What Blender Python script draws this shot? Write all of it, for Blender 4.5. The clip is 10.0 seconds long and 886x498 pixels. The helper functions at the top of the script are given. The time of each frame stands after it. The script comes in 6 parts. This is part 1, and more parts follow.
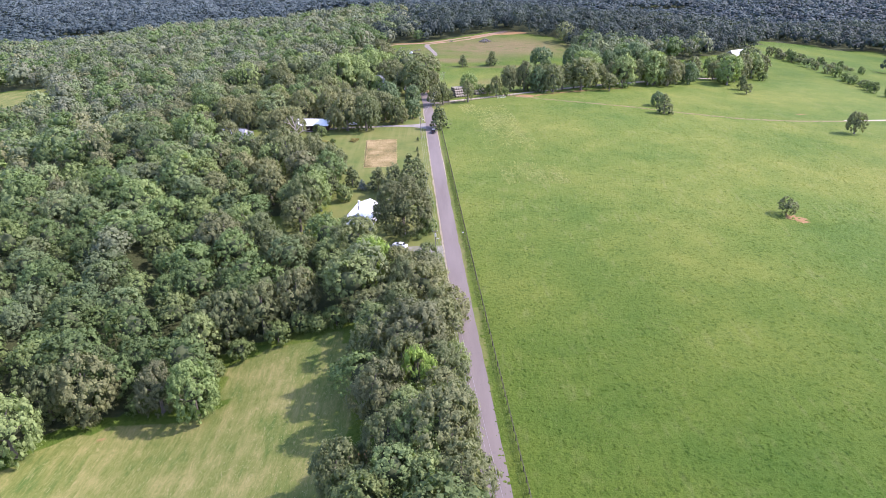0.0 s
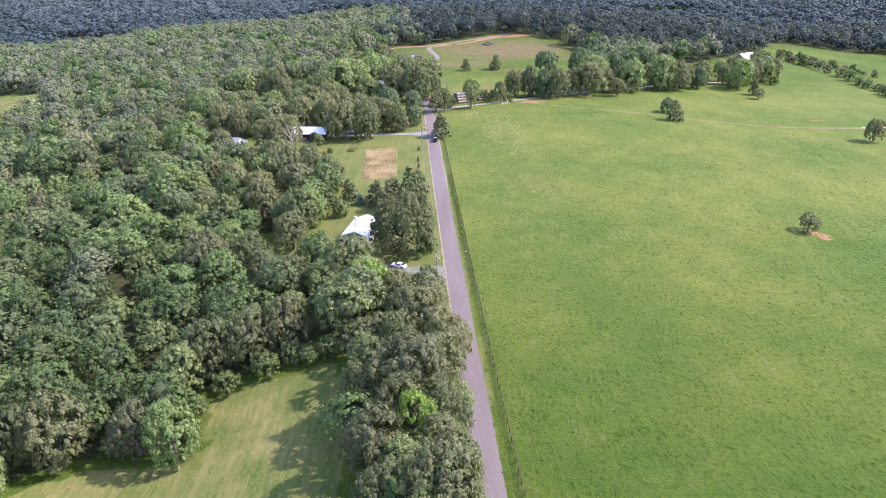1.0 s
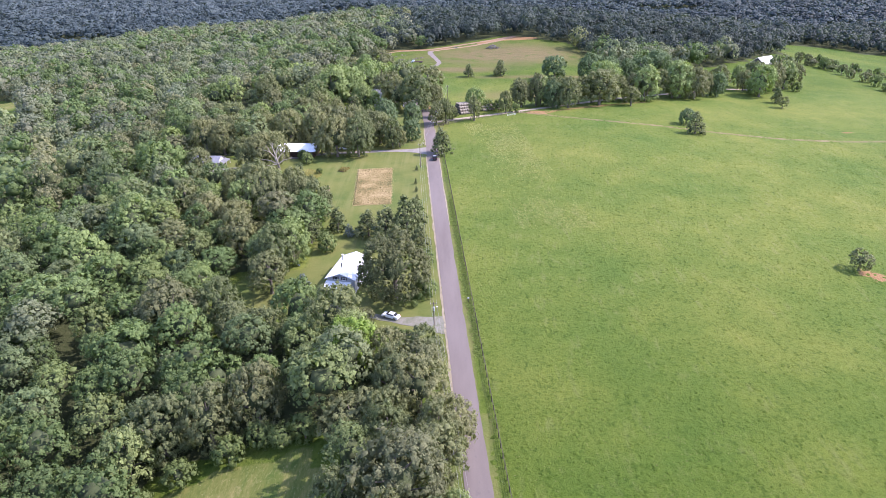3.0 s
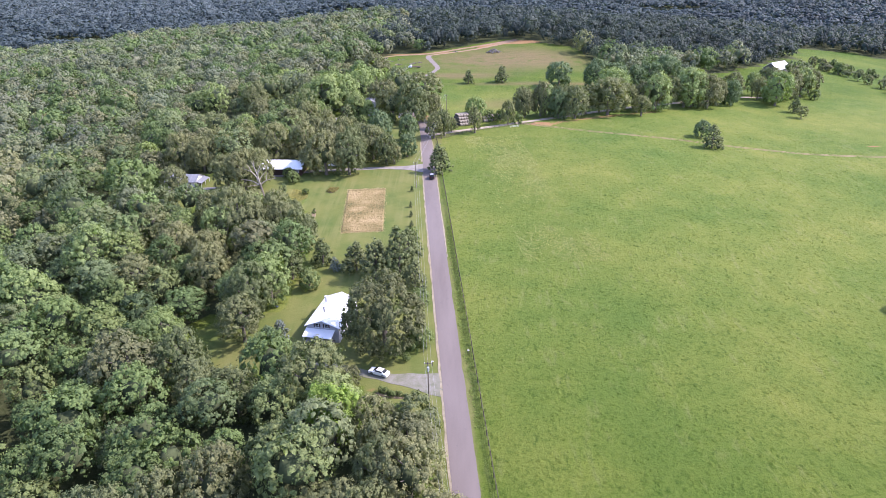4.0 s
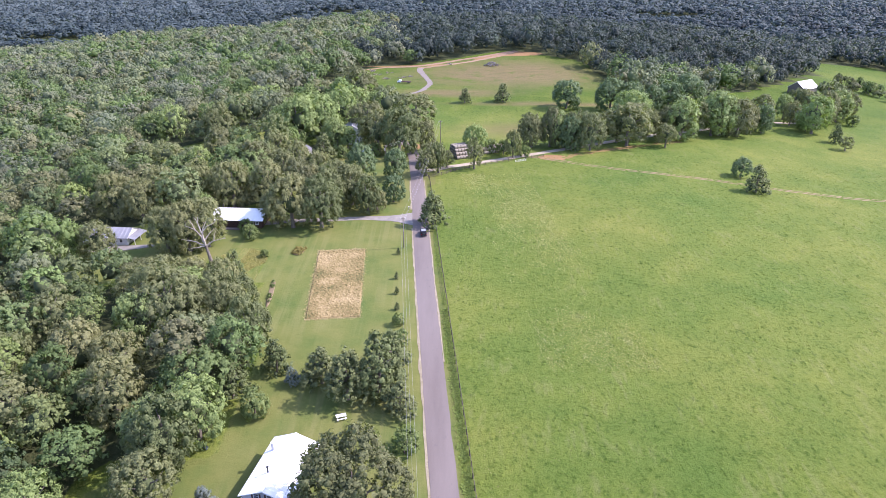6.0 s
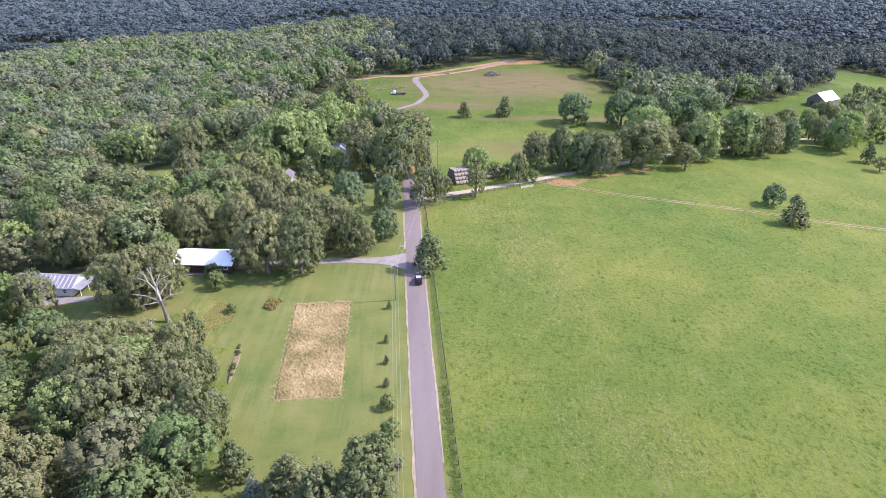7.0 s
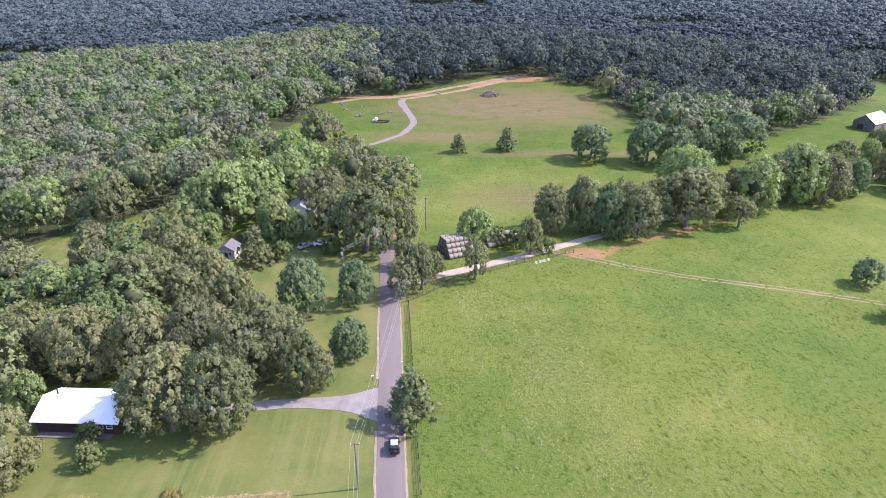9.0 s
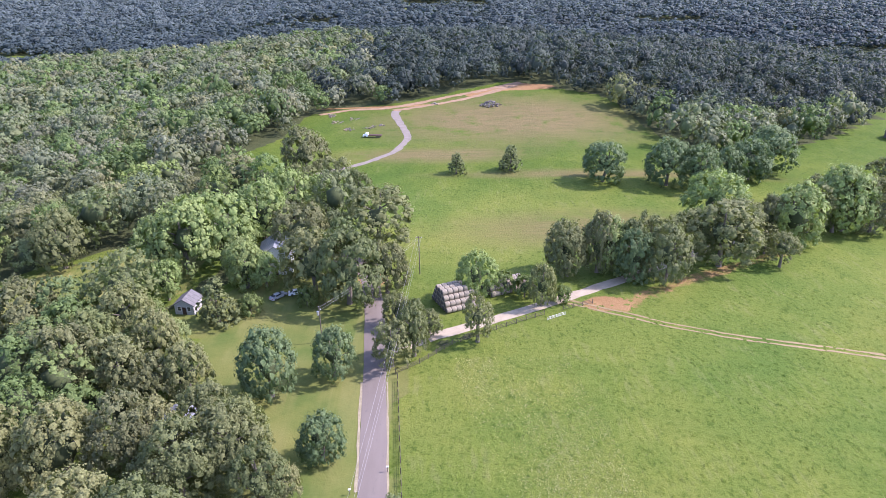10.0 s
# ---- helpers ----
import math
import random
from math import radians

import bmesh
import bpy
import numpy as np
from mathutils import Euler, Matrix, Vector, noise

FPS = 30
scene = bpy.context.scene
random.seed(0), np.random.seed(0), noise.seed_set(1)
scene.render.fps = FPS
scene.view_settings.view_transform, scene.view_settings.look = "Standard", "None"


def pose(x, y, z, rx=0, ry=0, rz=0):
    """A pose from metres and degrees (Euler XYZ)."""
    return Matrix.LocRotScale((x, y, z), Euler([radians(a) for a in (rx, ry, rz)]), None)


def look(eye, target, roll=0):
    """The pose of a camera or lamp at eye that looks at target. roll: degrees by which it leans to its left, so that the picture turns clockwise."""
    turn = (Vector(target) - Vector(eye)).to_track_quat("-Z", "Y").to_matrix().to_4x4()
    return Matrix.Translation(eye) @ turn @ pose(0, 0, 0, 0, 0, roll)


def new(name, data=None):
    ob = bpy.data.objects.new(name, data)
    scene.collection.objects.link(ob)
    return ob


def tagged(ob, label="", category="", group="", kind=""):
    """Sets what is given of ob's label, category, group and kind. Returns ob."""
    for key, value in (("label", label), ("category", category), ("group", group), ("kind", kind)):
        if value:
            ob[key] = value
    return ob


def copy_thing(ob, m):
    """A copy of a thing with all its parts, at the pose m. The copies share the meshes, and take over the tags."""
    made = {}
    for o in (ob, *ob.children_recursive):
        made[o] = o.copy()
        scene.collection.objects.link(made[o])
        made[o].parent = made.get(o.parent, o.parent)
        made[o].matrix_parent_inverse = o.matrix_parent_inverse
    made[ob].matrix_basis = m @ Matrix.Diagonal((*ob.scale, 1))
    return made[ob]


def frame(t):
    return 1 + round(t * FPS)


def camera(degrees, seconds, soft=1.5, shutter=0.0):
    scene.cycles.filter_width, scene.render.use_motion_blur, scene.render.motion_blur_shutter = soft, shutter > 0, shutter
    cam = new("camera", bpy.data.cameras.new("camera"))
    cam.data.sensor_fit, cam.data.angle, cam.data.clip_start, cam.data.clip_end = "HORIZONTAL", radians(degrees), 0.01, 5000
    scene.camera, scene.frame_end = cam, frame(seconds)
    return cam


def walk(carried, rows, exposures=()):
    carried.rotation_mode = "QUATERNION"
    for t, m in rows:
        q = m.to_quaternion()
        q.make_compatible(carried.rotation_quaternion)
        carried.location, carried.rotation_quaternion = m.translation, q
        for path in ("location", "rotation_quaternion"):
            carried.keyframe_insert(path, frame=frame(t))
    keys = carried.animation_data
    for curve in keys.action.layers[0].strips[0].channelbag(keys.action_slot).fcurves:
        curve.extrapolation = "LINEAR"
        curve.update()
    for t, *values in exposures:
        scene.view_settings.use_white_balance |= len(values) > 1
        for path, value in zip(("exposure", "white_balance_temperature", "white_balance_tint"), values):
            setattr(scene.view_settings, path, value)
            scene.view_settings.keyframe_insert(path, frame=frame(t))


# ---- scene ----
cam = camera(68.1, 10.0, soft=0.75)
PATH = [
    (0, (0.05, -0.115, 83.872), (0.038, 1.698, 83.026), -0.9),
    (0.5, (0.319, 6.65, 83.941), (0.302, 8.462, 83.096), -0.9),
    (1, (0.507, 13.466, 84.012), (0.486, 15.279, 83.168), -1.0),
    (1.5, (0.728, 20.081, 84.152), (0.703, 21.894, 83.307), -1.1),
    (2, (1.09, 26.64, 84.187), (1.06, 28.452, 83.341), -1.1),
    (2.5, (1.4, 33.464, 84.29), (1.368, 35.275, 83.442), -1.1),
    (2.7, (1.419, 36.675, 84.266), (1.388, 38.486, 83.418), -1.2),
    (3.8, (1.98, 61.718, 84.327), (1.949, 63.529, 83.479), -1.1),
    (4, (2.05, 66.722, 84.413), (2.02, 68.533, 83.563), -1.1),
    (4.5, (1.775, 78.918, 84.474), (1.748, 80.729, 83.625), -0.9),
    (5, (1.281, 91.795, 84.359), (1.261, 93.606, 83.512), -0.6),
    (5.5, (0.629, 105.347, 84.342), (0.62, 107.159, 83.495), -0.4),
    (5.7, (0.402, 110.946, 84.279), (0.398, 112.758, 83.432), -0.3),
    (6.8, (-0.2, 144.216, 83.799), (-0.188, 146.03, 82.957), -0.1),
    (7, (-0.223, 150.437, 83.8), (-0.21, 152.252, 82.959), -0.1),
    (7.5, (0.001, 165.937, 83.787), (0.019, 167.753, 82.949), -0.2),
    (8, (0.569, 181.882, 83.851), (0.592, 183.698, 83.014), -0.2),
    (8.5, (1.213, 197.75, 83.74), (1.24, 199.566, 82.903), -0.4),
    (9, (1.881, 213.505, 83.818), (1.91, 215.321, 82.981), -0.5),
    (9.5, (2.677, 229.294, 83.882), (2.708, 231.109, 83.043), -0.6),
    (10, (3.425, 244.744, 83.968), (3.455, 246.558, 83.126), -0.9),
]
walk(cam, [(t, look(eye, target, roll)) for t, eye, target, roll in PATH], exposures=[(0.0, 1.84, 6150, 32), (2.0, 1.81, 6150, 32), (4.5, 1.82, 6150, 32), (6.0, 1.83, 6150, 32), (8.0, 1.77, 6150, 32), (10.0, 1.87, 6150, 32)])

# ---- light ----
SUN_DIR = Vector((0.99, 0.12, 0.0)).normalized()
SUN_EL = radians(44)
world = bpy.data.worlds.new("world")
scene.world = world
world.use_nodes = True
_wt = world.node_tree
_sky = _wt.nodes.new("ShaderNodeTexSky")
_sky.sky_type = "NISHITA"
_sky.sun_disc = False
_sky.sun_elevation = SUN_EL
_sky.sun_rotation = radians(83)
_wt.links.new(_sky.outputs[0], _wt.nodes["Background"].inputs[0])
_wt.nodes["Background"].inputs[1].default_value = 0.15
_sd = bpy.data.lights.new("sun", "SUN")
_sd.energy, _sd.angle, _sd.color = 2.4, radians(0.6), (1.0, 0.95, 0.87)
_so = new("sun", _sd)
_so.matrix_world = look(SUN_DIR * 300 * math.cos(SUN_EL) + Vector((0, 250, 300 * math.sin(SUN_EL))), (0, 250, 0))


# ---- materials ----
class Nodes:
    """Small helper round one material's node tree."""

    def __init__(self, name, rough=0.8, metal=0.0, spec=0.3):
        self.m = bpy.data.materials.new(name)
        self.m.use_nodes = True
        self.t = self.m.node_tree
        self.b = self.t.nodes["Principled BSDF"]
        self.b.inputs["Roughness"].default_value = rough
        self.b.inputs["Metallic"].default_value = metal
        self.b.inputs["Specular IOR Level"].default_value = spec
        self.out = self.t.nodes["Material Output"]

    def add(self, kind):
        return self.t.nodes.new(kind)

    def link(self, a, b):
        self.t.links.new(a, b)

    def coords(self, scale=(1, 1, 1), rot=(0, 0, 0), kind="Object"):
        tc, mp = self.add("ShaderNodeTexCoord"), self.add("ShaderNodeMapping")
        mp.inputs["Scale"].default_value = scale
        mp.inputs["Rotation"].default_value = rot
        self.link(tc.outputs[kind], mp.inputs[0])
        return mp.outputs[0]

    def noise(self, scale, detail=4, rough=0.55, vec=None, distort=0.0):
        n = self.add("ShaderNodeTexNoise")
        n.inputs["Scale"].default_value, n.inputs["Detail"].default_value = scale, detail
        n.inputs["Roughness"].default_value, n.inputs["Distortion"].default_value = rough, distort
        self.link(vec if vec is not None else self.coords(), n.inputs["Vector"])
        return n.outputs["Fac"]

    def ramp(self, fac, stops):
        r = self.add("ShaderNodeValToRGB")
        el = r.color_ramp.elements
        while len(el) < len(stops):
            el.new(0.5)
        for e, (p, c) in zip(el, stops):
            e.position = p
            e.color = (*c, 1) if isinstance(c, tuple) else (c, c, c, 1)
        self.link(fac, r.inputs[0])
        return r.outputs[0]

    def step(self, fac, a, b):
        r = self.add("ShaderNodeMapRange")
        r.inputs["From Min"].default_value, r.inputs["From Max"].default_value = a, b
        r.interpolation_type = "SMOOTHSTEP"
        self.link(fac, r.inputs["Value"])
        return r.outputs["Result"]

    def math(self, op, a, b):
        n = self.add("ShaderNodeMath")
        n.operation = op
        for i, v in enumerate((a, b)):
            if isinstance(v, (int, float)):
                n.inputs[i].default_value = v
            else:
                self.link(v, n.inputs[i])
        return n.outputs[0]

    def mix(self, fac, a, b, mode="MIX"):
        n = self.add("ShaderNodeMix")
        n.data_type, n.blend_type = "RGBA", mode
        for sock, v in ((n.inputs[0], fac), (n.inputs[6], a), (n.inputs[7], b)):
            if isinstance(v, (int, float)):
                sock.default_value = v
            elif isinstance(v, tuple):
                sock.default_value = (*v, 1)
            else:
                self.link(v, sock)
        return n.outputs[2]

    def attr(self, name):
        a = self.add("ShaderNodeAttribute")
        a.attribute_name = name
        return a.outputs["Fac"]

    def rand(self):
        return self.add("ShaderNodeObjectInfo").outputs["Random"]

    def island(self):
        return self.add("ShaderNodeNewGeometry").outputs["Random Per Island"]

    def bump(self, fac, strength=0.5, dist=0.05):
        n = self.add("ShaderNodeBump")
        n.inputs["Strength"].default_value, n.inputs["Distance"].default_value = strength, dist
        self.link(fac, n.inputs["Height"])
        self.link(n.outputs[0], self.b.inputs["Normal"])

    def color(self, c):
        if isinstance(c, tuple):
            self.b.inputs["Base Color"].default_value = (*c, 1)
        else:
            self.link(c, self.b.inputs["Base Color"])
        return self


def worn(name, a, b, scale=3.0, rough=0.75, metal=0.0, spec=0.3, bump=0.3, stretch=(1, 1, 1), fine=6.0):
    """A surface whose colour wanders between a and b at two scales, with fine relief."""
    n = Nodes(name, rough, metal, spec)
    v = n.coords(stretch)
    big, small = n.noise(scale, 5, 0.6, v), n.noise(scale * fine, 3, 0.6, v)
    n.color(n.ramp(n.math("ADD", n.math("MULTIPLY", big, 0.65), n.math("MULTIPLY", small, 0.35)), [(0.32, a), (0.68, b)]))
    n.bump(small, bump, 0.02)
    return n.m


def foliage(name, stops, tint=None, translucent=0.30, grain=3.4, speckle=(0.72, 1.26), spread=0.14, relief=0.8):
    """Leaves: the colour of the whole tree by object or by the 'tint' attribute, each spray a little different."""
    n = Nodes(name, 0.6, 0.0, 0.16)
    whole = n.attr(tint) if tint else n.rand()
    base = n.ramp(whole, stops)
    if tint:
        own = n.attr("value")
        base = n.mix(1.0, base, n.ramp(own, [(0.0, 0.68), (0.5, 1.0), (1.0, 1.28)]), "MULTIPLY")
    leaf = n.ramp(n.island(), [(0.0, 1.0 - spread), (0.5, 1.0), (1.0, 1.0 + spread)])
    col = n.mix(1.0, base, leaf, "MULTIPLY")
    place = n.add("ShaderNodeNewGeometry").outputs["Position"]
    sprays = n.noise(grain, 4, 0.7, place)
    col = n.mix(1.0, col, n.ramp(sprays, [(0.32, speckle[0]), (0.5, 1.0), (0.68, speckle[1])]), "MULTIPLY")
    n.color(col)
    n.bump(sprays, relief, min(0.18, 0.6 / grain))
    tr, mx = n.add("ShaderNodeBsdfTranslucent"), n.add("ShaderNodeMixShader")
    n.link(n.mix(1.0, col, (1.1, 1.25, 0.5), "MULTIPLY"), tr.inputs[0])
    mx.inputs[0].default_value = translucent
    n.link(n.b.outputs[0], mx.inputs[1])
    n.link(tr.outputs[0], mx.inputs[2])
    n.link(mx.outputs[0], n.out.inputs[0])
    return n.m


# Stops up to 0.13 hold painted cloud shade; 0.42, 0.62, 0.90 hold haze grey.
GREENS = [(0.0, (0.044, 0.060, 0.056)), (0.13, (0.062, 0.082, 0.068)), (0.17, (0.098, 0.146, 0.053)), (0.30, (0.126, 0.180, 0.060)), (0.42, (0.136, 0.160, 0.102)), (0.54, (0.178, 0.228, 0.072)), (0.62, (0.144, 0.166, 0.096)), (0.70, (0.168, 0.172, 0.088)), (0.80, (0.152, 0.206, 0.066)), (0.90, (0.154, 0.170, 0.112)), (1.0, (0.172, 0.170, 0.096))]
M_OAK = foliage("leaf_oak", [(0.0, (0.112, 0.138, 0.058)), (0.4, (0.137, 0.158, 0.070)), (0.7, (0.158, 0.168, 0.076)), (1.0, (0.128, 0.138, 0.070))])
M_BIGOAK = foliage("leaf_old_oak", [(0.0, (0.112, 0.124, 0.054)), (1.0, (0.118, 0.128, 0.060))], spread=0.3)
M_LIGHT = foliage("leaf_light", [(0.0, (0.171, 0.237, 0.079)), (0.5, (0.198, 0.259, 0.092)), (1.0, (0.205, 0.249, 0.097))])
M_YELLOW = foliage("leaf_yellow_green", [(0.0, (0.193, 0.282, 0.056)), (1.0, (0.212, 0.297, 0.064))])
M_BROWN = foliage("leaf_olive", [(0.0, (0.146, 0.163, 0.071)), (0.5, (0.171, 0.184, 0.082)), (1.0, (0.137, 0.157, 0.065))])
M_TAN = foliage("leaf_tan", [(0.0, (0.171, 0.186, 0.080)), (0.5, (0.193, 0.197, 0.090)), (1.0, (0.151, 0.180, 0.071))])
M_CEDAR = foliage("leaf_cedar", [(0.0, (0.102, 0.130, 0.049)), (1.0, (0.132, 0.152, 0.062))], translucent=0.15)
M_SPRUCE = foliage("leaf_spruce", [(0.0, (0.138, 0.167, 0.140)), (1.0, (0.161, 0.197, 0.157))], translucent=0.1)
M_MAPLE = foliage("leaf_maple", [(0.0, (0.098, 0.144, 0.066)), (1.0, (0.120, 0.168, 0.077))])
M_SHRUB = foliage("leaf_shrub", [(0.0, (0.115, 0.156, 0.050)), (1.0, (0.144, 0.187, 0.065))])
# Distance haze painted into the far leaves as bluish, paler greens.
M_HAZED_WOODS = foliage("leaf_hazed_woods", [(0.0, (0.032, 0.048, 0.052)), (0.5, (0.060, 0.084, 0.086)), (1.0, (0.090, 0.118, 0.122))], tint="tint", grain=0.1, speckle=(0.85, 1.15), spread=0.06, relief=0.1)
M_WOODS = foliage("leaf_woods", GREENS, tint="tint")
M_WEED = foliage("leaf_weed", [(0.0, (0.15, 0.20, 0.045)), (1.0, (0.19, 0.235, 0.055))], translucent=0.35)
M_TUSSOCK = foliage("grass_tussock", [(0.0, (0.135, 0.180, 0.045)), (1.0, (0.15, 0.185, 0.05))], translucent=0.35)
M_RANK = foliage("rank_weeds", [(0.0, (0.30, 0.295, 0.100)), (1.0, (0.34, 0.31, 0.11))], translucent=0.4)
M_STRAW = foliage("dry_stalks", [(0.0, (0.175, 0.168, 0.078)), (1.0, (0.215, 0.195, 0.095))], translucent=0.2)
M_SEED = foliage("seed_heads", [(0.0, (0.38, 0.365, 0.21)), (1.0, (0.43, 0.405, 0.24))], translucent=0.5)
M_RIM = foliage("loose_straw", [(0.0, (0.40, 0.32, 0.17)), (1.0, (0.46, 0.37, 0.21))], translucent=0.4)
M_DRYPLANT = foliage("yellowed_plants", [(0.0, (0.23, 0.205, 0.062)), (1.0, (0.26, 0.22, 0.070))], translucent=0.3)
M_BARK = worn("bark", (0.09, 0.075, 0.06), (0.19, 0.165, 0.14), 3, 0.9, bump=0.8, stretch=(1, 1, 0.2))
# Dark core inside crowns; paints the shade seen between leaf clumps.
M_CROWN_SHADE = worn("crown_shade", (0.042, 0.058, 0.024), (0.074, 0.092, 0.040), 0.8, 0.95, bump=0.8)
M_DEADWOOD = worn("bare_wood", (0.24, 0.21, 0.17), (0.44, 0.39, 0.32), 2, 0.85, bump=0.6, stretch=(1, 1, 0.3))


def ground_material():
    n = Nodes("ground_cover", 0.95, 0.0, 0.1)
    far = n.noise(0.018, 5, 0.6)
    mid = n.noise(0.09, 5, 0.6)
    fine = n.noise(0.95, 7, 0.75)
    grain = n.noise(5.0, 3, 0.6)
    streak = n.noise(0.5, 4, 0.6, n.coords((1.6, 0.3, 1.0), (0, 0, 0.12)))
    # pasture: green with yellower swells, darker tufts and pale dry stalks
    past = n.ramp(far, [(0.33, (0.071, 0.117, 0.021)), (0.5, (0.098, 0.134, 0.025)), (0.66, (0.136, 0.157, 0.034))])
    past = n.mix(n.step(mid, 0.35, 0.7), past, n.mix(1.0, past, (1.15, 1.08, 1.05), "MULTIPLY"))
    past = n.mix(n.step(fine, 0.48, 0.66), past, n.mix(1.0, past, (0.60, 0.71, 0.52), "MULTIPLY"))
    fleck = n.noise(1.05, 4, 0.66, n.coords((1.0, 0.6, 1.0), (0, 0, 0.5)))
    past = n.mix(n.math("MULTIPLY", n.step(fleck, 0.53, 0.64), n.step(n.noise(0.22, 4, 0.6), 0.40, 0.62)), past, n.mix(1.0, past, (0.53, 0.65, 0.50), "MULTIPLY"))
    past = n.mix(n.math("MULTIPLY", n.step(grain, 0.56, 0.72), 0.35), past, (0.17, 0.17, 0.07))
    dry = n.math("MULTIPLY", n.step(streak, 0.45, 0.75), n.step(mid, 0.47, 0.60))
    past = n.mix(n.math("MULTIPLY", dry, 0.35), past, (0.190, 0.178, 0.085))
    # lush growth darkens the south, painted cloud shade the north meadow
    past = n.mix(n.math("MULTIPLY", n.attr("lush_and_shade"), 0.85), past, n.mix(1.0, past, (0.60, 0.73, 0.49), "MULTIPLY"))
    # grass gone brown
    brown = n.ramp(n.math("ADD", n.math("MULTIPLY", fine, 0.5), n.math("MULTIPLY", n.noise(0.6, 4, 0.6, n.coords((0.15, 1.6, 1.0), (0, 0, -0.12))), 0.5)), [(0.36, (0.098, 0.092, 0.036)), (0.62, (0.170, 0.128, 0.062))])
    past = n.mix(n.math("MULTIPLY", n.attr("dry"), n.step(n.math("ADD", mid, n.math("MULTIPLY", fine, 0.3)), 0.40, 0.66)), past, brown)
    # mown lawn with faint passes along the road
    lawn = n.ramp(mid, [(0.3, (0.072, 0.106, 0.026)), (0.5, (0.108, 0.126, 0.034)), (0.7, (0.140, 0.144, 0.044))])
    passes = n.step(n.noise(0.5, 3, 0.6, n.coords((1, 0.025, 1), (0, 0, 0.066))), 0.42, 0.60)
    lawn = n.mix(n.math("MULTIPLY", n.math("MULTIPLY", passes, n.step(n.noise(0.06, 3, 0.6), 0.36, 0.62)), 0.5), lawn, (0.158, 0.158, 0.058))
    lawn = n.mix(n.math("MULTIPLY", n.step(fine, 0.5, 0.72), 0.4), lawn, n.mix(1.0, lawn, (0.7, 0.8, 0.7), "MULTIPLY"))
    # cut hay field, dry swaths over green regrowth
    swath = n.noise(0.55, 5, 0.62, n.coords((1.0, 0.16, 1.0), (0, 0, 0.55)))
    rows = n.noise(0.9, 3, 0.6, n.coords((1.0, 0.05, 1.0), (0, 0, 0.75)))
    hay = n.ramp(n.math("ADD", n.math("MULTIPLY", swath, 0.42), n.math("ADD", n.math("MULTIPLY", mid, 0.46), n.math("MULTIPLY", rows, 0.12))), [(0.36, (0.070, 0.110, 0.024)), (0.48, (0.122, 0.138, 0.036)), (0.62, (0.200, 0.184, 0.066))])
    cut = n.noise(1.3, 6, 0.75, n.coords((1.0, 0.35, 1.0), (0, 0, 0.9)), 1.5)
    hay = n.mix(n.math("MULTIPLY", n.step(cut, 0.47, 0.66), 0.6), hay, n.mix(1.0, hay, (0.58, 0.70, 0.55), "MULTIPLY"))
    hay = n.mix(n.math("MULTIPLY", n.step(cut, 0.46, 0.34), 0.5), hay, (0.265, 0.235, 0.105))
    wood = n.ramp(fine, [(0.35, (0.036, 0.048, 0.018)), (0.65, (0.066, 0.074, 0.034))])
    bare = n.ramp(n.math("ADD", n.math("MULTIPLY", fine, 0.5), n.math("MULTIPLY", mid, 0.5)), [(0.35, (0.205, 0.112, 0.050)), (0.65, (0.275, 0.172, 0.086))])
    col = past
    edge = n.math("ADD", n.math("MULTIPLY", fine, 0.45), n.math("MULTIPLY", mid, 0.55))
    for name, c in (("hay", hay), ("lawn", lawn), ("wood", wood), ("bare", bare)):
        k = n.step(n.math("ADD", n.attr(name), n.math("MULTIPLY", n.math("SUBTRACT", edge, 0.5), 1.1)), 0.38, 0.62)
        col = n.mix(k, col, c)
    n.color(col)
    rough = n.math("SUBTRACT", 1.0, n.math("MULTIPLY", n.math("MAXIMUM", n.attr("lawn"), n.attr("hay")), 0.72))
    n.bump(n.math("MULTIPLY", rough, n.math("ADD", n.math("MULTIPLY", fine, 0.62), n.math("ADD", n.math("MULTIPLY", n.noise(2.1, 4, 0.7), 0.26), n.math("MULTIPLY", grain, 0.12)))), 1.0, 0.62)
    return n.m


def asphalt_material():
    n = Nodes("asphalt", 0.85, 0.0, 0.3)
    big, fine = n.noise(0.25, 5, 0.6, n.coords((1, 0.15, 1))), n.noise(7, 3, 0.7)
    col = n.ramp(big, [(0.3, (0.124, 0.103, 0.091)), (0.7, (0.160, 0.135, 0.120))])
    crack = n.noise(0.9, 6, 0.7, n.coords((1, 0.5, 1)))
    col = n.mix(n.math("MULTIPLY", n.step(crack, 0.60, 0.66), 0.25), col, (0.08, 0.074, 0.074))
    col = n.mix(n.math("MULTIPLY", n.step(fine, 0.5, 0.7), 0.25), col, (0.188, 0.165, 0.152))
    n.color(col)
    n.bump(fine, 0.4, 0.02)
    return n.m


def stubble_material():
    n = Nodes("cornfield_straw", 0.9, 0.0, 0.1)
    a = n.noise(1.5, 7, 0.78, n.coords((1.5, 0.7, 1), (0, 0, 0.2)))
    b = n.noise(0.16, 4, 0.6)
    col = n.ramp(n.math("ADD", n.math("MULTIPLY", a, 0.6), n.math("MULTIPLY", b, 0.4)), [(0.38, (0.075, 0.084, 0.028)), (0.46, (0.150, 0.120, 0.048)), (0.54, (0.236, 0.178, 0.080)), (0.66, (0.37, 0.295, 0.16))])
    n.color(col)
    n.bump(a, 1.0, 0.2)
    return n.m


